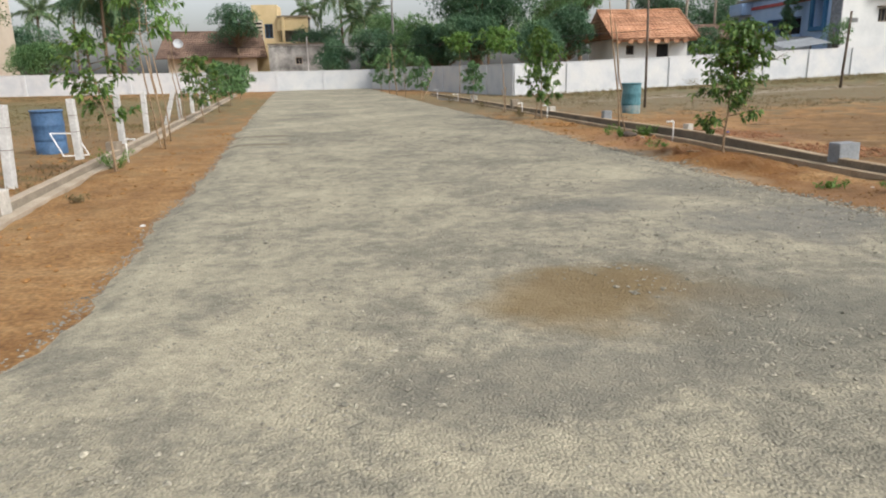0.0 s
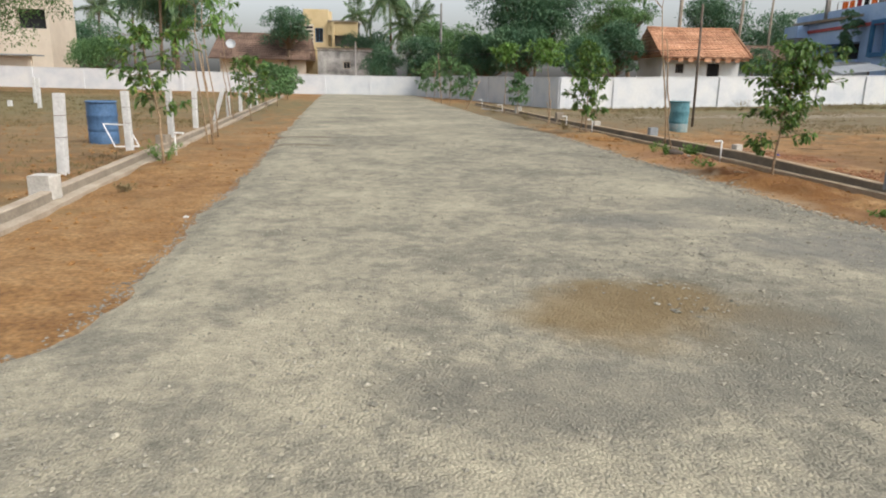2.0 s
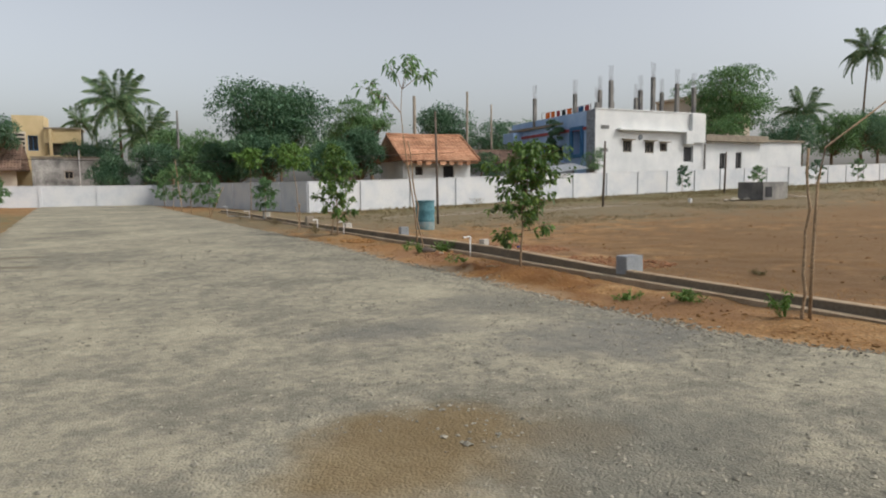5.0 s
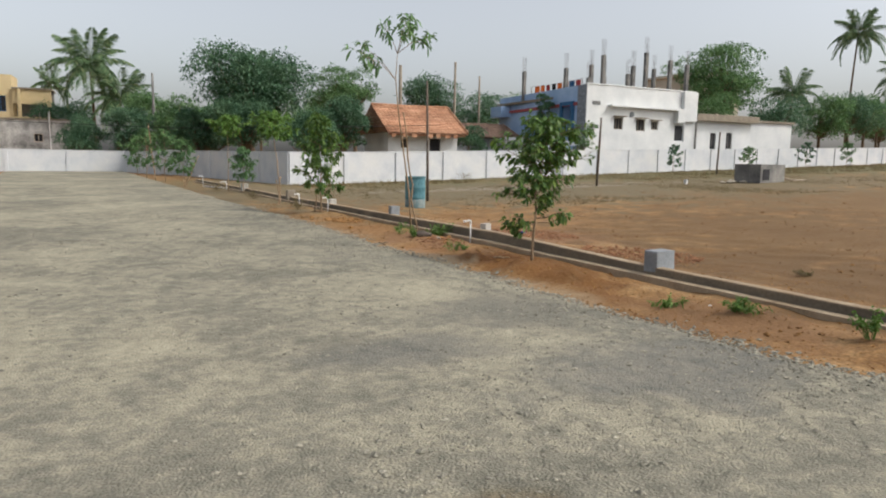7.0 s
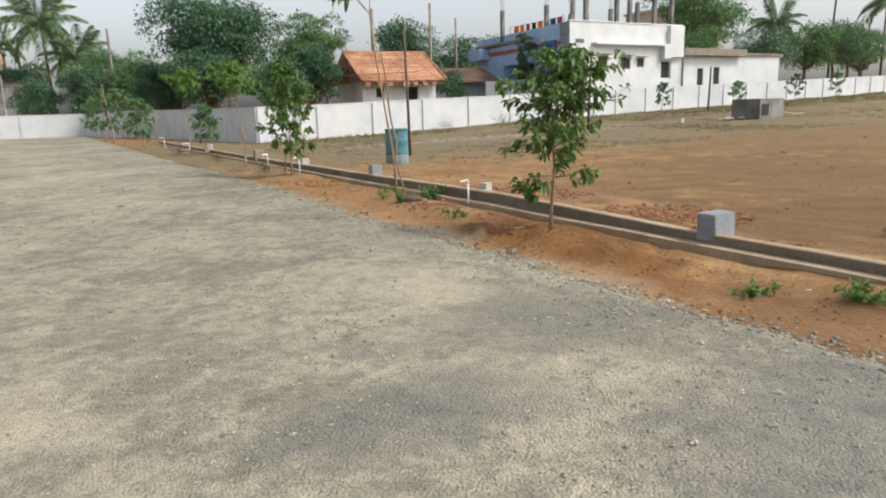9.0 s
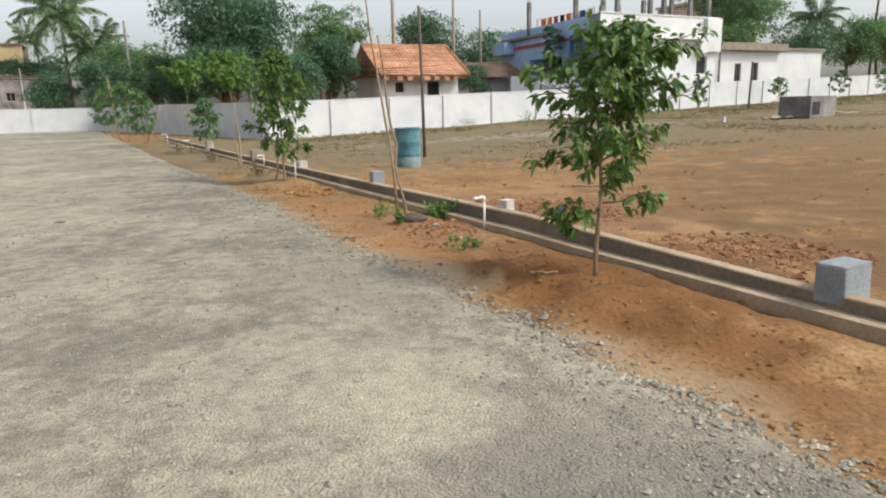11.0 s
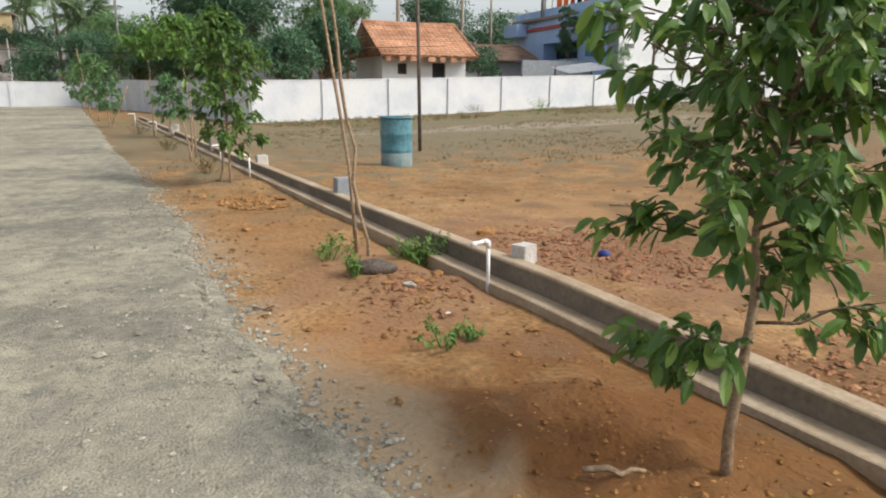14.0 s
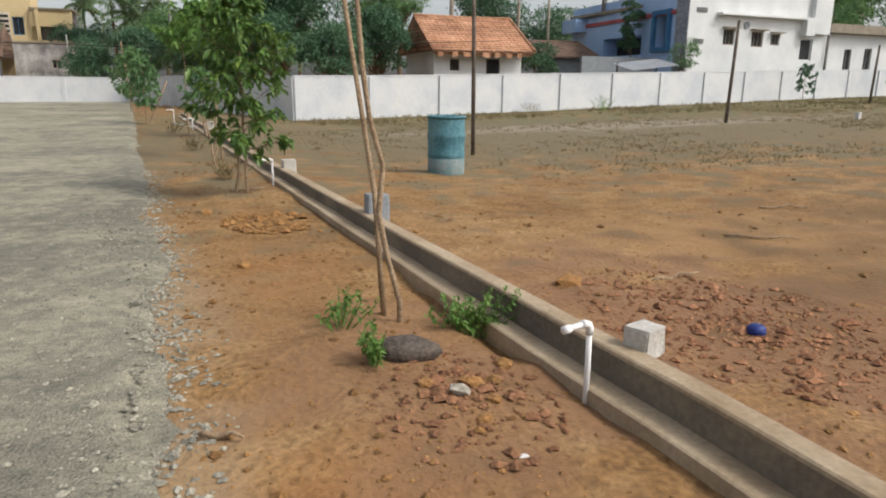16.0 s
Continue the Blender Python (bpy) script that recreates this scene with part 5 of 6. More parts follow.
yb = thing("cream_house", 0, 0, 0, "pale yellow house half hidden behind a tree", "house")
YH = [(1.5, 2.7, 4.0, 5.4), (4.2, 5.4, 4.0, 5.4), (1.5, 2.7, 7.2, 8.6)]
my_ = Matrix.Translation((66, 70, 1.5))
part("front_wall", facade(9, 11.0, YH), M_CREAM, yb, at=my_)
for w in YH:
    window(yb, *w, my_, M_CONC, 1)
part("roof_slab", box(65.6, 75.4, 69.6, 78.0, 12.504, 12.8), M_CREAM, yb)
part("side_wall", box(66, 66.2, 70.003, 78.0, 1.5, 12.5), M_CREAM, yb)

# yellow house at the end of the road
yh = thing("yellow_house", 0, 0, 0, "yellow two-storey house with lattice stair tower and balcony", "house")
YW = [(1.35, 2.3, 5.3, 6.9)]
m1 = Matrix.Translation((-12.4, 85, 0.3))
part("tower_wall", facade(2.9, 9.0, YW), M_YELLOW, yh, at=m1)
window(yh, *YW[0], m1, M_BLUETRIM, 1)
part("tower_side", box(-9.7, -9.5, 85.003, 89, 0.3, 9.3), M_YELLOW, yh)
part("tower_side", box(-12.4, -12.2, 85.003, 89, 0.3, 9.3), M_YELLOW, yh)
lat = part("lattice", box(-12.3, -11.2, 84.9, 84.994, 3.4, 7.6), M_CREAM, yh, "stair lattice with dark slots")
for k in range(9):
    # slots are near-black strips, shade painted on the solid lattice
    part("slot", box(-12.2, -11.3, 84.86, 84.896, 3.6 + k * 0.44, 3.82 + k * 0.44), M_DARK, lat)
part("parapet", box(-9.5, -6.0, 84.6, 84.8, 6.4, 8.0, 0.02), M_YELLOW, yh)
part("balcony_slab", box(-9.5, -6.0, 83.6, 89, 4.9, 5.1), M_YELLOW, yh)
part("roof_slab", box(-9.5, -5.9, 84.4, 89, 7.9, 8.05), M_CONC, yh)
part("pillar", box(-6.35, -6.0, 83.8, 84.1, 0.3, 7.6), M_YELLOW, yh)
part("pillar", box(-9.0, -8.7, 84.3, 84.5, 5.1, 7.9), M_YELLOW, yh)
part("back_wall", box(-9.5, -6.0, 87.5, 87.7, 0.3, 7.9), M_DARKCONC, yh)
ow = thing("weathered_house", 0, 0, 0, "low weathered grey concrete house behind the wall", "house")
OW = [(2.8, 3.6, 2.3, 3.1)]
mo = Matrix.Translation((-10.0, 79.0, 0.2))
part("front_wall", facade(6.0, 4.4, OW), M_STAIN, ow, at=mo)
window(ow, *OW[0], mo, M_CREAM, 1)
part("roof_slab", box(-10.1, -3.9, 78.9, 83.0, 4.604, 4.75), M_CONC, ow)
part("pipe", tube([(-5.8, 78.9, 0.3), (-5.8, 78.9, 5.4)], 0.06, 8), M_PVC, ow)
bh = thing("brown_tiled_house", 0, 0, 0, "low house with an old brown tile roof", "house")
part("wall", box(-21.0, -11.5, 80, 80.2, 0, 3.4), M_CREAM, bh)
hut_roof(bh, -22, -11.0, 79.0, 87.0, 3.4, 6.3, 0.3, 0.3, M_TILE_OLD, 12)
dish = thing("satellite_dish", -19.5, 79.2, 3.9, "grey satellite dish on the brown roof", "satellite dish")
part("bowl", lathe([(0.02, 0.0), (0.3, 0.05), (0.5, 0.16), (0.52, 0.17), (0.3, 0.07), (0.02, 0.03)], 20), M_TIN, dish, at=pose(0, 0, 1.0, 70, 0, 20))
part("mast", tube([(0, 0.1, 0), (0, 0.1, 1.0)], 0.035, 6), M_REBAR, dish)

FAR_END = Matrix.Translation((0.73, 0.65, 1.45)) @ Matrix.Scale(1.2, 4) @ Matrix.Translation((-0.73, -0.65, -1.45))
for ob in (yh, ow, bh):
    ob.matrix_basis = FAR_END @ ob.matrix_basis
dish.matrix_basis = FAR_END @ dish.matrix_basis

# cream building, sheds and sheets behind the left wall
lb = thing("cream_building", 0, 0, 0, "cream two-storey building with open corner balcony", "house")
ml = Matrix.Translation((-52.3, 76, 0.4)) @ pose(0, 0, 0, 0, 0, 8)
part("front_wall", facade(9.4, 5.2, [(2.5, 3.8, 2.2, 3.4), (6.0, 7.2, 2.2, 3.4)]), M_CREAM, lb, at=ml)
part("upper_wall", facade(5.0, 11.8, [(1.8, 4.7, 5.6, 7.6)], 1.0), M_CREAM, lb, at=ml @ pose(9.4, -0.3, 0))
# balcony's inner shade painted as a near-black sheet
part("balcony_shade_sheet", box(11.2, 14.1, 0.71, 0.78, 5.6, 7.6), M_DARK, lb, at=ml)
part("side_wall", box(14.2, 14.4, -0.296, 8, 0, 11.8), M_CREAM, lb, at=ml)
part("roof_slab", box(-0.3, 9.4, -0.5, 8, 5.204, 5.4), M_CONC, lb, at=ml)
for u in (2.5, 6.0):
    # near-black sheets behind the openings paint the indoor shade
    part("window_shade_sheet", box(u, u + 1.2, 0.205, 0.25, 2.2, 3.4), M_DARK, lb, at=ml)
sh = thing("tin_roof_shed", 0, 0, 0, "low block shed with a tin lean-to roof", "shed")
part("wall", box(-44.5, -36.5, 70.6, 70.8, 0.2, 3.0), M_CREAM, sh)
part("roof_sheet", box(-45, -36.2, 69.6, 72.5, 3.05, 3.18), M_TIN, sh)
part("dark_door", box(-44.2, -42.8, 70.5, 70.594, 1.0, 2.9), M_DARK, sh)
s2 = thing("blue_roof_shed", 0, 0, 0, "shed with a blue sheet roof and dark opening", "shed")
part("wall", box(-53.0, -47.0, 68.2, 68.4, 0.3, 2.9), M_BLOCK, s2)
part("roof_sheet", box(-53.4, -46.6, 66.6, 70.0, 3.2, 3.34), M_TINBLUE, s2)
# shed's inner shade painted as a near-black sheet on the wall
part("opening_shade_sheet", box(-51.0, -47.6, 68.1, 68.194, 1.5, 3.15), M_DARK, s2)
part("orange_board", box(-52.9, -51.8, 68.0, 68.12, 1.6, 3.1), M_ORANGE, s2)
sg = thing("yellow_board", 0, 0, 0, "yellow painted board with dark bars under a cream roof", "signboard")
part("board", box(-61.5, -54.5, 66.0, 66.2, 0.4, 3.0), M_SIGN, sg)
part("roof", box(-62.0, -54.0, 66.3, 70, 3.1, 4.2), M_CREAM, sg)
for k in range(3):
    part("bar", box(-60.8, -55.5 - k, 65.95, 65.996, 1.9 + k * 0.35, 2.05 + k * 0.35), M_DARK, sg)


# ---- far trees ----
big_tree(10.3, 60, 10.9, 9.5, 7.6, 101, L_DARK, 0.42, 7000, 34, "large dark green tree with a rounded uneven crown", trunk=0.3)
big_tree(9.2, 56, 6.5, 5.5, 5.0, 102, L_DARK, 0.34, 3600, 22, "dense dark tree behind the side wall")
big_tree(15.6, 52, 6.0, 4.6, 4.6, 103, L_DARK, 0.32, 3600, 20, "dense dark tree beside the cottage")
big_tree(12.0, 47, 4.6, 4.6, 3.4, 104, L_DARK, 0.3, 3200, 20, "dark bushy tree behind the wall corner")
big_tree(18.0, 64, 9.4, 5.0, 4.4, 105, L_MID, 0.34, 2200, 20, "airy tree with thin crown behind the cottage")
big_tree(21.5, 68, 10.2, 4.5, 5.0, 106, L_MID, 0.32, 1700, 18, "airy tree with thin crown behind the cottage")
big_tree(29.0, 66, 9.6, 6.6, 6.0, 107, L_DARK, 0.38, 3800, 24, "dark rounded tree behind the low shed")
big_tree(67.5, 66, 15.0, 11.5, 9.5, 108, L_MID, 0.5, 5200, 32, "tall tree with layered open crown", flat=0.55, trunk=0.35)
big_tree(72, 72, 13.0, 7.0, 6.0, 109, L_LIGHT, 0.45, 2400, 22, "tall thin yellow-green tree")
big_tree(5.0, 70, 7.2, 5.5, 6.0, 110, L_MID, 0.36, 3200, 22, "leafy tree at the end of the road")
big_tree(8.0, 68, 6.4, 5.5, 5.2, 111, L_MID, 0.36, 3200, 22, "leafy tree behind the side wall")
big_tree(1.5, 73, 6.2, 5.0, 5.2, 112, L_DARK, 0.36, 2800, 20, "leafy tree at the end of the road")
big_tree(6.6, 62, 5.6, 4.4, 4.4, 113, L_DARK, 0.32, 2800, 20, "leafy tree behind the side wall")
big_tree(-2.6, 75, 5.0, 4.4, 4.2, 114, L_DARK, 0.34, 2400, 18, "dark bush beside the weathered house")
big_tree(3.0, 82, 8.2, 4.5, 4.5, 115, L_MID, 0.36, 1700, 18, "thin tree behind the palms")
big_tree(-25, 78, 12.2, 10.5, 8.0, 116, L_DARK, 0.45, 5200, 30, "large dark tree behind the far wall", trunk=0.3)
big_tree(-16, 95, 10.5, 7.5, 6.0, 117, L_DARK, 0.45, 2600, 22, "dark tree behind the brown roof")
big_tree(-31, 72, 5.2, 6.0, 4.4, 118, L_MID, 0.36, 2800, 20, "green bush behind the far wall")
big_tree(-27.8, 42, 9.6, 17.0, 8.0, 119, L_NEEM, 0.28, 14500, 50, "large spreading tree with feathery foliage on the plot", trunk=0.26, flat=0.7)
big_tree(-36.0, 41, 9.2, 13.0, 7.4, 120, L_NEEM, 0.28, 9000, 36, "large spreading tree with feathery foliage on the plot", trunk=0.24, flat=0.7)
big_tree(33.2, 52.5, 7.2, 1.6, 4.4, 121, L_DARK, 0.24, 1500, 16, "dark creeper hanging beside the blue front", name="creeper", trunk=0.08)
big_tree(33.2, 46.6, 4.3, 2.0, 2.8, 122, L_MID, 0.2, 500, 12, "thin shrub by the house corner", name="shrub", trunk=0.05)
big_tree(27.0, 53.5, 4.2, 3.0, 3.4, 123, L_DARK, 0.26, 1500, 14, "dark shrub beside the cottage", name="shrub", trunk=0.08)
for i, (bx, by, bh_, bw) in enumerate(((62, 62, 6.5, 7), (70, 60, 6.5, 8), (78, 60, 7.0, 8), (86, 62, 7.5, 9), (95, 66, 8.0, 10), (104, 70, 8.5, 10), (112, 64, 8.0, 10))):
    big_tree(bx, by, bh_ + 1.5, bw, 6.0, 130 + i, L_DARK if i % 2 else L_MID, 0.42, 3000, 22, "tree of the dense green belt beyond the wall")
for i, (bx, by) in enumerate(((-58, 74), (-66, 80), (-74, 70), (-40, 92), (120, 80), (130, 70), (14, 84), (40, 78), (52, 84), (-6, 100), (24, 92))):
    big_tree(bx, by, 8 + i % 3, 9, 6.0, 150 + i, L_DARK if i % 2 else L_MID, 0.5, 2200, 20, "distant green tree beyond the walls")

palm(-2.3, 93.5, 11.9, 5.2, 201, "tall coconut palm behind the far wall", 27, (-0.3, 0.2))
palm(0.1, 91, 7.8, 4.6, 202, "shorter coconut palm behind the far wall", 22, (0.4, 0.0))
palm(-10.3, 132, 12.7, 3.8, 203, "distant coconut palm beyond the yellow house", 18)
palm(-24.5, 72, 9.8, 3.6, 204, "coconut palm beside the large dark tree", 22)
palm(-44, 115, 12.5, 4.2, 205, "distant coconut palm behind the plots", 18)
palm(-48, 112, 11.0, 4.0, 206, "distant coconut palm behind the plots", 18)
palm(-39, 118, 10.5, 4.0, 207, "distant coconut palm behind the plots", 18)
palm(104, 75, 20.0, 4.6, 208, "tall coconut palm above the green belt", 24, (1.2, 0.2))
palm(80, 66, 9.0, 4.0, 209, "coconut palm among the green belt", 20)
palm(109, 70, 13.5, 4.6, 210, "coconut palm among the green belt", 20)
palm(17, 95, 12, 3.6, 211, "distant coconut palm behind the trees", 18)

# saplings along the right wall
for i, (tx, ty, th, tw) in enumerate(((38.6, 42.6, 2.1, 0.6), (48.0, 44.0, 1.9, 0.6), (56.5, 45.2, 2.3, 0.7), (63.5, 46.2, 2.3, 0.8))):
    verge_tree(tx, ty, th, 0.5, tw, 300 + i, 0.2, 12, 7, mat=L_MID if i % 2 else L_DARK, label="small sapling growing before the white wall")
verge_tree(-24.5, 33.0, 2.6, 1.0, 0.8, 310, 0.2, 12, 7, mat=L_DARK, label="small sapling before the white boundary wall")

# electric cable across the trees
cb = tube([(-12, 64, 3.9), (4, 56, 3.4), (14, 48.5, 3.55), (22.4, 49.5, 4.0)], 0.018, 5)
solo("overhead_cable", cb, M_BLACK, 0, 0, 0, "thin overhead cable slung between the houses", "cable")

# dark trough in the field with a hose beside it
tr = thing("water_tank", 31.4, 28.6, lz(31.4, 28.6) - 0.02, "low dark cement water tank in the field", "water tank", turn=14)
for nm, b_ in (("tank_wall", (-1.3, 1.3, -0.7, -0.58, 0, 0.95)), ("tank_wall", (-1.3, 1.3, 0.58, 0.7, 0, 0.95)), ("tank_wall", (-1.3, -1.18, -0.58, 0.58, 0, 0.947)), ("tank_wall", (1.18, 1.3, -0.58, 0.58, 0, 0.947)), ("tank_floor", (-1.18, 1.18, -0.58, 0.58, 0, 0.1))):
    part(nm, box(*b_, 0.015), M_DARKCONC, tr)
# no hole is cut: a near-black patch paints its shade
part("opening", box(-1.1, -0.4, -0.72, -0.704, 0.15, 0.7), M_DARK, tr, "hole in the side painted as a near-black patch")
hose = tube([(0, 0, 0.35), (0.9, 0.4, 0.2), (1.9, 0.3, 0.05), (3.2, 0.5, 0.04)], 0.05, 7)
solo("water_pipe", hose, M_TARP, 32.8, 28.8, lz(32.8, 28.8), "pale pipe running from the tank", "water pipe", smooth=True)
stn = lumps([(0, 0, 0.05), (0.4, 0.1, 0.05), (0.8, -0.1, 0.06), (-0.3, 0.2, 0.05)], [0.22, 0.16, 0.2, 0.14], np.random.default_rng(5))
st = new("stone_pile", raw_mesh("stone_pile", *stn, M_RUST))
st.matrix_basis = pose(29.2, 28.5, lz(29.2, 28.5))
tagged(st, "pale stones lying beside the tank", "stones")


# ---- left plot: motorcycle, chair, sacking ----
mo_ = thing("motorcycle", -16.7, 21.6, gz_at(-16.7, 21.6), "dark motorcycle parked on the bare plot", "motorcycle", turn=-25)


def ring(r, w, seg=24, k=8):
    bm = bmesh.new()
    g = [[bm.verts.new(((r + w * math.cos(b)) * math.cos(a), w * math.sin(b), (r + w * math.cos(b)) * math.sin(a))) for b in (2 * math.pi * j / k for j in range(k))] for a in (2 * math.pi * i / seg for i in range(seg))]
    for i in range(seg):
        for j in range(k):
            bm.faces.new((g[i][j], g[i][(j + 1) % k], g[(i + 1) % seg][(j + 1) % k], g[(i + 1) % seg][j]))
    return bm


for wx in (-0.66, 0.66):
    wh = part("wheel", ring(0.25, 0.05), M_BLACK, mo_, smooth=True, at=pose(wx, 0, 0.3))
    part("rim", ring(0.2, 0.018), M_STEEL, wh, smooth=True)
    part("hub", tube([(0, -0.06, 0), (0, 0.06, 0)], 0.06, 10), M_STEEL, wh)
    sp = bmesh.new()
    for k in range(8):
        a = k * math.pi / 4
        tube([(0, 0, 0), (0.2 * math.cos(a), 0, 0.2 * math.sin(a))], 0.006, 4, sp)
    part("spokes", sp, M_STEEL, wh)
    part("mudguard", tube([(0.31 * math.cos(a), 0, 0.31 * math.sin(a)) for a in (0.5 + 0.25 * k for k in range(9))], 0.03, 6), M_BLACK, wh, smooth=True)
part("frame", tube([(-0.66, 0, 0.3), (-0.2, 0, 0.42), (0.25, 0, 0.4), (0.42, 0, 0.85)], 0.035, 7), M_BLACK, mo_, smooth=True)
part("engine", box(-0.15, 0.25, -0.14, 0.14, 0.28, 0.6, 0.05), M_STEEL, mo_)
part("tank", tube([(-0.02, 0, 0.78), (0.1, 0, 0.83), (0.28, 0, 0.85), (0.42, 0, 0.8)], [0.08, 0.14, 0.15, 0.07], 12), M_BLACK, mo_, smooth=True)
part("seat", tube([(-0.7, 0, 0.82), (-0.4, 0, 0.8), (-0.02, 0, 0.78)], [0.09, 0.11, 0.09], 10), M_BLACK, mo_, smooth=True)
part("fork", tube([(0.66, 0.07, 0.3), (0.42, 0.07, 1.0)], 0.025, 7), M_STEEL, mo_)
part("fork", tube([(0.66, -0.07, 0.3), (0.42, -0.07, 1.0)], 0.025, 7), M_STEEL, mo_)
part("handlebar", tube([(0.3, -0.36, 1.04), (0.4, -0.15, 1.02), (0.42, 0, 1.0), (0.4, 0.15, 1.02), (0.3, 0.36, 1.04)], 0.016, 7), M_STEEL, mo_, smooth=True)
part("headlight", tube([(0.45, 0, 0.92), (0.58, 0, 0.9)], [0.07, 0.1], 12), M_STEEL, mo_, smooth=True)
part("exhaust", tube([(0.1, -0.16, 0.3), (-0.3, -0.18, 0.28), (-0.8, -0.18, 0.36)], [0.03, 0.045, 0.045], 8), M_STEEL, mo_, smooth=True)
part("side_stand", tube([(-0.1, 0.1, 0.3), (-0.15, 0.26, 0.0)], 0.014, 6), M_STEEL, mo_)

ch = thing("plastic_chair", -17.2, 24.5, gz_at(-17.2, 24.5), "orange moulded plastic chair on the bare plot", "chair", turn=-30)
part("seat", box(-0.24, 0.24, -0.22, 0.22, 0.4, 0.44, 0.018), M_ORANGE, ch)
part("backrest", box(-0.23, 0.23, 0.2, 0.235, 0.45, 0.86, 0.015), M_ORANGE, ch)
for lx in (-0.21, 0.21):
    for ly in (-0.19, 0.19):
        part("leg", tube([(lx * 1.1, ly * 1.1, 0), (lx, ly, 0.41)], [0.018, 0.024], 7), M_ORANGE, ch)
    part("armrest", tube([(lx * 1.1, -0.16, 0.42), (lx * 1.12, -0.12, 0.64), (lx * 1.1, 0.2, 0.68)], 0.02, 7), M_ORANGE, ch, smooth=True)


def heap(w, d, h, seed):
    bm = bmesh.new()
    g = []
    for i in range(15):
        r = []
        for j in range(11):
            u, v = i / 14 * 2 - 1, j / 10 * 2 - 1
            k = max(0, 1 - u * u) * max(0, 1 - v * v)
            r.append(bm.verts.new((u * w / 2, v * d / 2, h * k ** 0.6 * (0.75 + 0.6 * noise.noise((u * 2.5, v * 2.5, seed))) - 0.02)))
        g.append(r)
    for a, b in zip(g, g[1:]):
        for j in range(10):
            bm.faces.new((a[j], b[j], b[j + 1], a[j + 1]))
    return bm


solo("sacking", heap(1.5, 1.0, 0.36, 3.3), M_TARP, -11.9, 17.6, gz_at(-11.9, 17.6), "crumpled beige sacking heaped on the soil", "sacking", smooth=True)
solo("blue_sheet", heap(0.8, 0.7, 0.22, 8.1), M_BLUECLOTH, -12.35, 16.9, gz_at(-12.35, 16.9), "pale blue plastic sheet beside the sacking", "sheet", smooth=True)


# ---- small things by the verge ----
def rock(x, y, s, seed, mat, label, name="stone", flat=0.6, cat="stone"):
    bm = bmesh.new()
    bmesh.ops.create_icosphere(bm, subdivisions=2 if mat is M_STONE else 1, radius=s)
    for v in bm.verts:
        n = v.co.normalized()
        v.co = Vector((v.co.x * (1.5 if mat is M_STONE else 1.25), v.co.y * 0.9, v.co.z * flat)) * (1 + (0.28 if mat is M_STONE else 0.55) * noise.noise(n * 1.8 + Vector((seed, 0, 0))))
    return solo(name, bm, mat, x, y, gz_at(x, y) + s * flat * 0.35, label, cat, turn=seed * 40 % 360, smooth=mat is M_STONE)


rock(6.3, 14.78, 0.13, 8.5, M_STONE, "dark rounded stone beside the sapling", flat=0.55)
for rx_, ry_, rs, sd in ((6.42, 14.25, 0.075, 3), (6.5, 14.32, 0.06, 4), (6.44, 14.02, 0.05, 5), (6.3, 14.4, 0.05, 6), (6.75, 14.5, 0.07, 7), (6.55, 14.15, 0.045, 8)):
    rock(rx_, ry_, rs * 0.8, sd, M_RUST if sd == 3 else M_CLOD, "dull broken lump among the brick rubble", cat="rubble")
for rx_, ry_, rs, sd, m in ((-2.15, 4.95, 0.09, 9, M_CONC), (-2.42, 4.55, 0.06, 10, M_CONC), (-2.3, 4.75, 0.05, 11, M_RUBBLE), (7.35, 10.4, 0.07, 12, M_CLOD), (-2.2, 4.4, 0.07, 13, M_CONC), (7.75, 15.6, 0.1, 14, M_CLOD), (-1.6, 7.9, 0.03, 15, M_WHITE2), (5.35, 19.6, 0.07, 16, M_CLOD), (5.6, 17.1, 0.06, 17, M_CLOD)):
    rock(rx_, ry_, rs, sd, m, "loose broken stone lying on the verge")
cap = lathe([(0.0, 0.045), (0.035, 0.043), (0.05, 0.03), (0.056, 0.0), (0.052, -0.008)], 14)
solo("plastic_cup", cap, M_COBALT, 8.32, 14.4, gz_at(8.32, 14.4) + 0.01, "dark blue plastic cup lying on brick rubble", "litter", smooth=True)
for i, (sx, sy, a, l) in enumerate(((5.34, 14.24, -30, 0.2), (6.19, 11.49, -28, 0.24), (-2.5, 4.0, 15, 0.75), (-3.55, 7.05, 60, 1.3), (10.5, 16.6, -35, 0.7), (5.0, 18.4, 75, 0.6), (8.7, 15.6, 10, 0.5), (-9.0, 13.2, 25, 0.9), (12.0, 17.8, -20, 0.6), (5.9, 21.0, 20, 0.5))):
    rg = np.random.default_rng(70 + i)
    solo("fallen_stick", tube(bent((-l / 2, 0, 0.015), (l / 2, 0, 0.02), 5, rg, 0.012), [0.012, 0.014, 0.013, 0.012, 0.01, 0.006], 6), M_STAKE, sx, sy, gz_at(sx, sy) + 0.008, "dry stick lying on the soil", "stick", turn=a, smooth=True)
for i, (sx, sy) in enumerate(((6.5, 13.74), (-2.4, 20.5), (-2.0, 21.6), (6.9, 8.2))):
    bm = heap(0.045, 0.025, 0.012, 20 + i)
    zz = road_z(sx, sy) if road_l(sy) < sx < road_r(sy) else gz_at(sx, sy)
    solo("paper_scrap", bm, M_POST, sx, sy, zz + 0.02, "small crumpled white scrap on the ground", "litter", turn=i * 50)


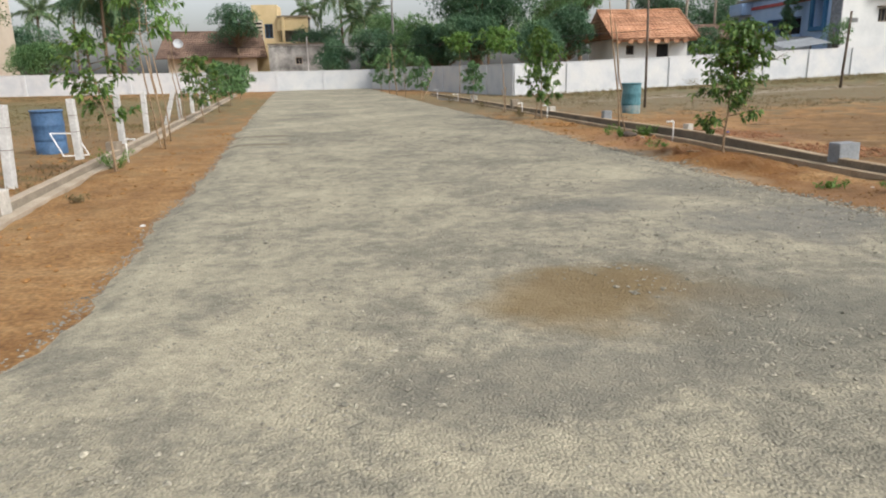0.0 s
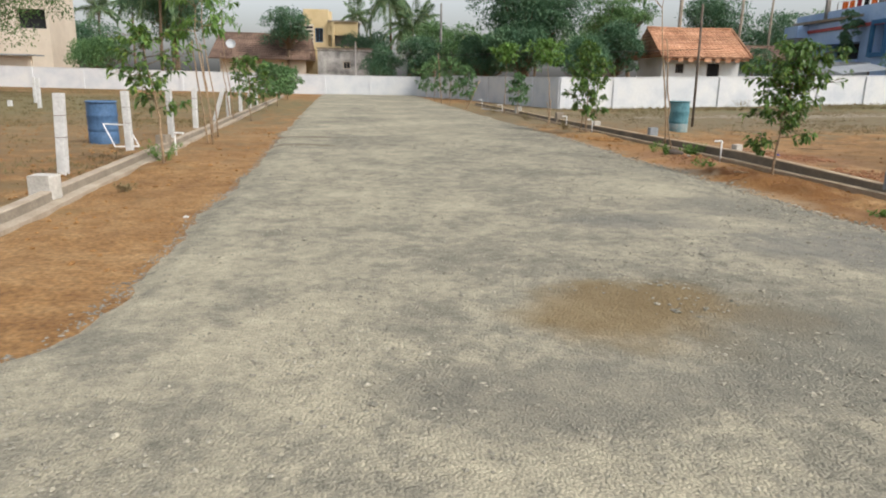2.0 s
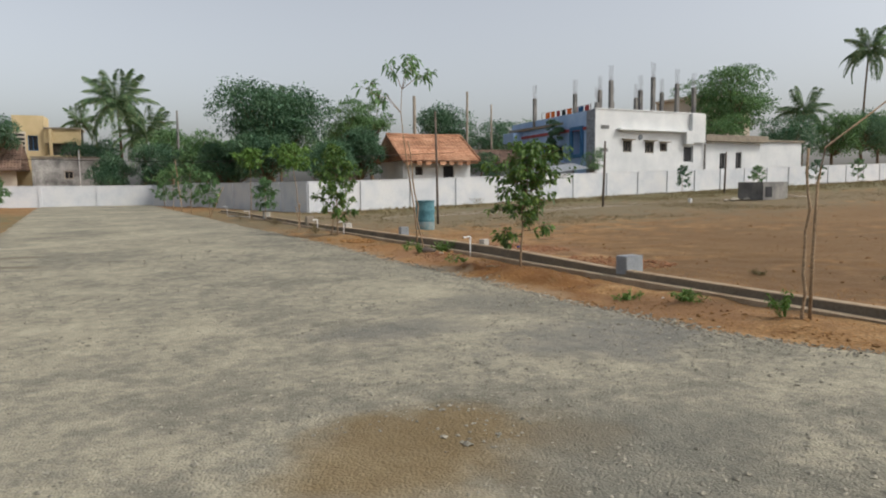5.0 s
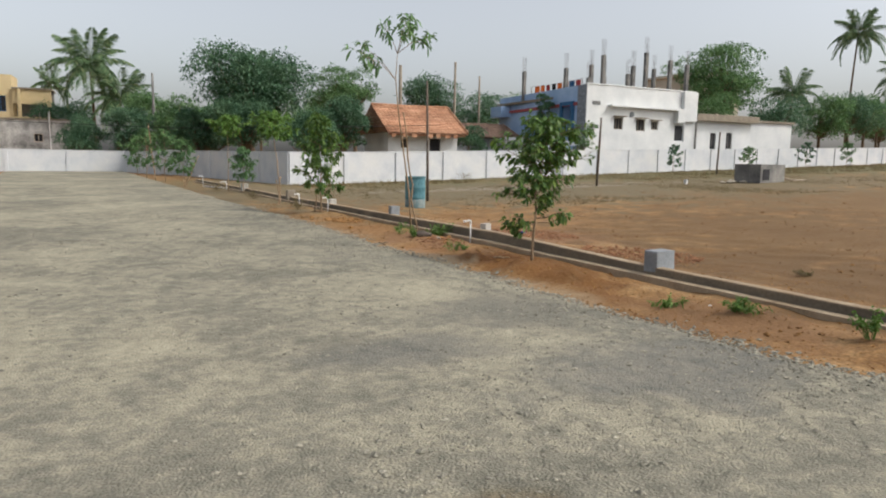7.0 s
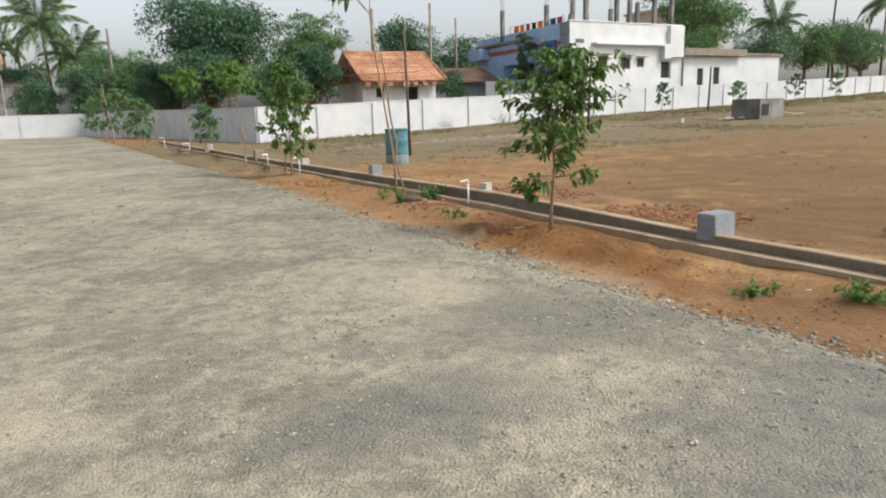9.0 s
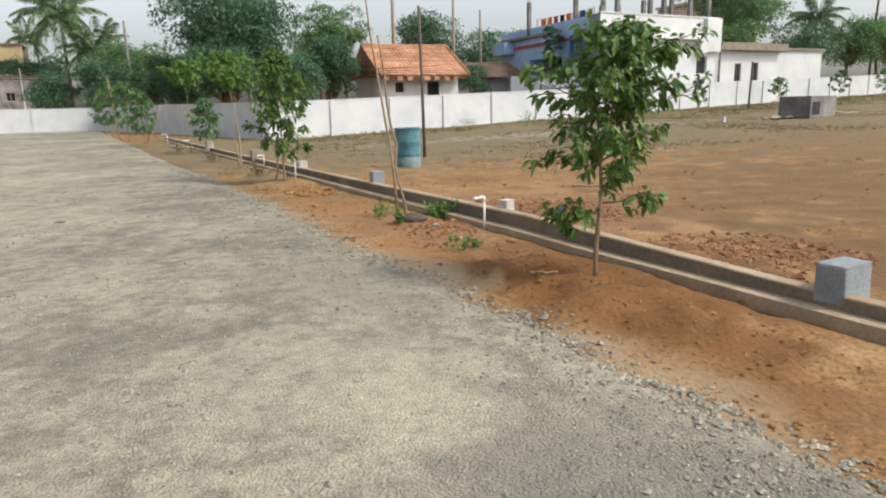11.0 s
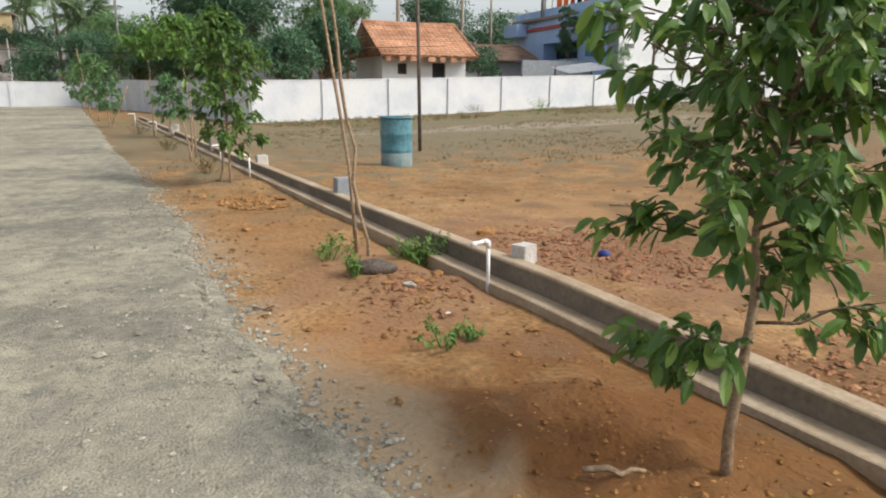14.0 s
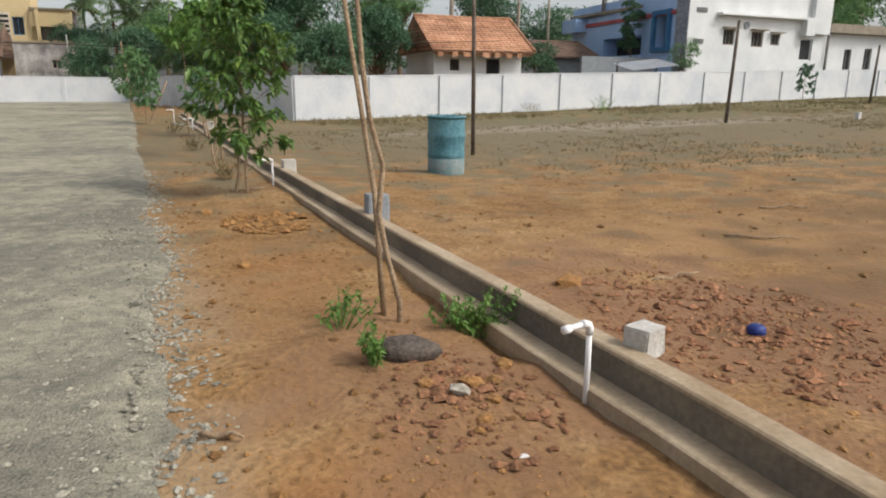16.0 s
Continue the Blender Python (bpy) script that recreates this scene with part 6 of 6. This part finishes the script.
def weed(x, y, w, h, n, seed, mat, label):
    rng = np.random.default_rng(seed)
    ob = thing("weed", x, y, gz_at(x, y) - 0.01, label, "weed", "weeds on the verge")
    stems = bmesh.new()
    P, D = [], []
    for _ in range(max(5, n // 14)):
        a, r = rng.uniform(0, 2 * np.pi), rng.uniform(0.1, 1) * w / 2
        e = np.array((math.cos(a) * r, math.sin(a) * r, h * rng.uniform(0.5, 1)))
        tube([(e[0] * 0.25, e[1] * 0.25, 0), tuple(e)], [0.004, 0.002], 4, stems)
        for k in range(14):
            P.append(e * rng.uniform(0.35, 1.0))
            D.append(rng.normal(0, 0.8, 3) + (0, 0, 0.2))
    part("stalkwork", stems, mat, ob)["kind"] = "stuff"
    v, f = leaf_set(P, D, rng.uniform(0.03, 0.065, len(P)), 0.024, rng, 0.3)
    part("leaves", raw_mesh("leaves", v, f, mat), mat, ob)


weed(6.83, 15.15, 0.62, 0.32, 420, 1, L_WEED, "leafy green weed clump by the kerb footing")
weed(6.12, 14.72, 0.28, 0.24, 160, 2, L_WEED, "small bright green weed beside the stone")
weed(6.05, 15.3, 0.5, 0.26, 150, 3, L_WEED, "dry weed tuft by the sapling")
weed(6.23, 13.16, 0.4, 0.2, 110, 4, L_WEED, "thin pale green weed on the verge")
weed(6.45, 13.25, 0.22, 0.12, 90, 5, L_WEED, "small green weed on the verge")
weed(6.85, 7.75, 0.7, 0.16, 300, 6, L_WEED, "low green weed patch on the verge")
weed(6.5, 8.4, 0.5, 0.14, 180, 7, L_WEED, "low green weed patch on the verge")
weed(7.0, 6.5, 0.4, 0.3, 200, 8, L_WEED, "green weed at the foot of the sapling")
weed(-2.9, 9.4, 0.4, 0.12, 120, 9, L_GRASS, "dry weed on the verge")
weed(5.7, 22.6, 0.9, 0.35, 260, 10, L_GRASS, "dry weed tuft by the kerb")
weed(5.2, 27.5, 1.1, 0.4, 300, 11, L_GRASS, "dry weed tuft by the kerb")
weed(4.6, 33.5, 1.3, 0.45, 300, 12, L_GRASS, "dry weed tuft by the kerb")
weed(23.5, 40.0, 1.6, 0.8, 420, 13, L_WEED, "green bush before the white wall")
weed(20.0, 40.6, 1.2, 0.5, 260, 14, L_GRASS, "dry bush before the white wall")
weed(-3.6, 12.9, 0.8, 0.4, 300, 15, L_WEED, "green weed clump by the kerb")
weed(9.5, 9.0, 0.5, 0.1, 120, 16, L_GRASS, "low dry weed in the field")
weed(10.5, 7.5, 0.9, 0.14, 200, 17, L_GRASS, "low dry weed in the field")


# ---- stones, clods, grass: too many to count ----
rng = np.random.default_rng(9)


def scatter(name, xy, size, mat, label, on_road=False, flat=0.6, sink=0.25):
    P = np.array([(x, y, (road_z(x, y) if on_road else gz_at(x, y)) + s * flat * sink) for (x, y), s in zip(xy, size)])
    ob = new(name, raw_mesh(name, *lumps(P, size, rng, flat), mat))
    return tagged(ob, label, name.replace("_", " "), kind="stuff")


# chips crumbled along the right road edge, and on the road itself
yy = rng.uniform(4.6, 24, 7600)
yy = yy[rng.random(7600) < np.clip(1.5 - yy / 24, 0.2, 1)]
ex = np.array([road_r(y) + wob(y, 5.0, 0.13) for y in yy]) + rng.normal(-0.04, 0.11, len(yy))
scatter("edge_gravel", np.stack([ex, yy], 1), rng.uniform(0.005, 0.021, len(yy)) * rng.uniform(0.6, 1.5, len(yy)), M_CHIP, "grey stone chips crumbled along the road edge")
yy = rng.uniform(5.0, 20, 3000)
ex = np.array([road_r(y) + wob(y, 5.0, 0.13) for y in yy]) - 0.08 - np.abs(rng.normal(0.0, 0.38, len(yy)))
scatter("edge_gravel", np.stack([ex, yy], 1), rng.gamma(3.0, 0.0026, len(yy)) + 0.003, M_CHIP, "loose stone chips near the road edge", True)
yy = rng.uniform(4.0, 20, 2600)
ex = np.array([road_l(y) + wob(y, 1.0, 0.10) for y in yy]) + rng.normal(0.02, 0.06, len(yy))
scatter("edge_gravel", np.stack([ex, yy], 1), rng.uniform(0.004, 0.015, len(yy)), M_CHIPDARK, "grey stone chips crumbled along the road edge")
n = 52000
yy = 1.6 + 20 * rng.random(n) ** 1.6
xx = rng.uniform(-3.0, 6.0, n)
keep = np.array([road_l(max(y, 4.3)) + 0.15 < x < road_r(max(y, 4.9)) - 0.1 and noise.noise((x * 0.8, y * 0.8, 21)) + 0.35 * noise.noise((x * 3, y * 3, 4)) > rng.uniform(-0.35, 0.5) for x, y in zip(xx, yy)])
xx, yy = xx[keep], yy[keep]
scatter("road_chips", np.stack([xx, yy], 1), rng.gamma(2.0, 0.0028, len(xx)) + 0.0025, M_CHIP, "loose stone chips lying on the gravel road", True)
# soil crumbs and clods on verge and field
n = 16000
xx, yy = rng.uniform(4.9, 9.5, n), 5.2 + 15 * rng.random(n) ** 1.2
keep = np.array([(road_r(y) + 0.05 < x < kerb_r(y) - 0.02 or x > kerb_r(y) + 0.3) and noise.noise((x * 1.7, y * 1.7, 31)) > rng.uniform(-0.5, 0.5) for x, y in zip(xx, yy)])
scatter("soil_crumbs", np.stack([xx, yy], 1)[keep], rng.gamma(2.0, 0.0024, keep.sum()) + 0.002, M_CLOD, "fine crumbs of red soil on the ground")
n = 7000
xx, yy = rng.uniform(4.9, 7.0, n), rng.uniform(5.2, 26, n)
keep = np.array([road_r(y) + 0.1 < x < kerb_r(y) - 0.02 and noise.noise((x * 1.1, y * 1.1, 2)) > rng.uniform(-0.3, 0.45) and not (9.2 < y < 12.6 and rng.random() < 0.8) for x, y in zip(xx, yy)])
scatter("soil_clods", np.stack([xx, yy], 1)[keep], rng.gamma(1.6, 0.005, keep.sum()) + 0.003, M_CLOD, "loose clods of red soil on the verge")
n = 700
a, r = rng.uniform(0, 2 * np.pi, n), np.sqrt(rng.random(n))
scatter("soil_clods", np.stack([6.4 + 0.72 * r * np.cos(a), 10.9 + 1.7 * r * np.sin(a)], 1), rng.gamma(1.5, 0.004, n) + 0.002, M_DUG, "freshly turned clods round the young tree")
n = 1900
a, r = rng.uniform(0, 2 * np.pi, n), rng.random(n) ** 0.7
scatter("brick_rubble", np.stack([np.maximum(8.4 + 0.95 * r * np.cos(a), 7.3), 14.5 + 1.35 * r * np.sin(a)], 1), rng.gamma(1.3, 0.0075, n) + 0.002, M_RUBBLE, "broken red brick rubble spread on the field")
n = 1900
a, r = rng.uniform(0, 2 * np.pi, n), rng.random(n) ** 0.6
scatter("brick_rubble", np.stack([np.maximum(8.5 + 1.15 * r * np.cos(a), 7.6 + 0.3 * rng.random(n)), 11.35 + 1.0 * r * np.sin(a)], 1), rng.gamma(1.3, 0.0075, n) + 0.002, M_RUBBLE, "broken red brick rubble behind the kerb")
n = 420
a, r = rng.uniform(0, 2 * np.pi, n), rng.random(n) ** 0.8 * 1.25
scatter("brick_rubble", np.stack([6.42 + 0.38 * r * np.cos(a), 14.28 + 0.5 * r * np.sin(a)], 1), rng.gamma(1.4, 0.0085, n) + 0.003, M_RUBBLE, "broken red brick rubble on the verge")
n = 260
a, r = rng.uniform(0, 2 * np.pi, n), np.sqrt(rng.random(n))
scatter("brick_rubble", np.stack([5.95 + 0.45 * r * np.cos(a), 18.9 + 0.6 * r * np.sin(a)], 1), rng.gamma(2.2, 0.012, n) + 0.006, M_CLOD, "broken rubble on the verge")
n = 7000
xx, yy = rng.uniform(7.6, 22, n), rng.uniform(5.5, 30, n)
keep = np.array([x > kerb_r(y) + 0.4 and noise.noise((x * 0.6, y * 0.6, 12)) > rng.uniform(-0.4, 0.5) for x, y in zip(xx, yy)])
scatter("soil_clods", np.stack([xx, yy], 1)[keep], rng.gamma(1.7, 0.0055, keep.sum()) + 0.003, M_CLOD, "loose clods of soil on the field")
n = 5000
xx, yy = rng.uniform(-12, -1.4, n), rng.uniform(4.8, 22, n)
keep = np.array([(x < kerb_l(y) - 0.4 or kerb_l(y) + 0.1 < x < road_l(y) - 0.1) and noise.noise((x * 0.7, y * 0.7, 15)) > rng.uniform(-0.4, 0.5) for x, y in zip(xx, yy)])
scatter("soil_clods", np.stack([xx, yy], 1)[keep], rng.gamma(2.0, 0.007, keep.sum()) + 0.004, M_CLOD, "loose clods of soil on the left plots")


def grass(x0, x1, y0, y1, n, h, dense, seed, label, far=False):
    """Tufts of dry grass blades where a noise lets them grow."""
    g = np.random.default_rng(seed)
    xx, yy = g.uniform(x0, x1, n), g.uniform(y0, y1, n)
    keep = np.array([noise.noise((x * 0.22, y * 0.3, seed)) + 0.5 * noise.noise((x * 1.1, y * 1.1, seed)) + dense > g.uniform(-0.1, 0.6) and
                     (x > kerb_r(y) + 0.5 or x < kerb_l(y) - 0.5) and (y < 39.2 + 0.162 * (x - 9) or x < 1) and (y < 66 + 0.08 * x or x > 9) for x, y in zip(xx, yy)])
    xx, yy = xx[keep], yy[keep]
    k = 6
    P = np.repeat(np.array([(x, y, gz_at(x, y) - 0.01) for x, y in zip(xx, yy)]), k, 0)
    P[:, :2] += g.normal(0, 0.07, (len(P), 2))
    D = g.normal(0, 0.55, (len(P), 3)) + (0, 0, 0.9)
    D[:, 2] = np.abs(D[:, 2])
    v, f = leaf_set(P, D, h * g.uniform(0.5, 1.3, len(P)), h * 0.16, g, 0.2)
    ob = new("dry_grass", raw_mesh("dry_grass", v, f, L_GRASS))
    tagged(ob, label, "grass", kind="stuff")


grass(7.5, 46, 21, 47, 22000, 0.10, 0.05, 1, "dry olive grass tufts spread over the far field")
grass(9, 90, 36, 53, 9000, 0.22, 0.35, 2, "taller grass along the white wall")
grass(-40, -6, 22, 62, 14000, 0.15, 0.15, 3, "dry grass over the left plots")
grass(-12, -3.6, 5.2, 24, 5200, 0.10, 0.0, 4, "sparse dry grass on the left plot")
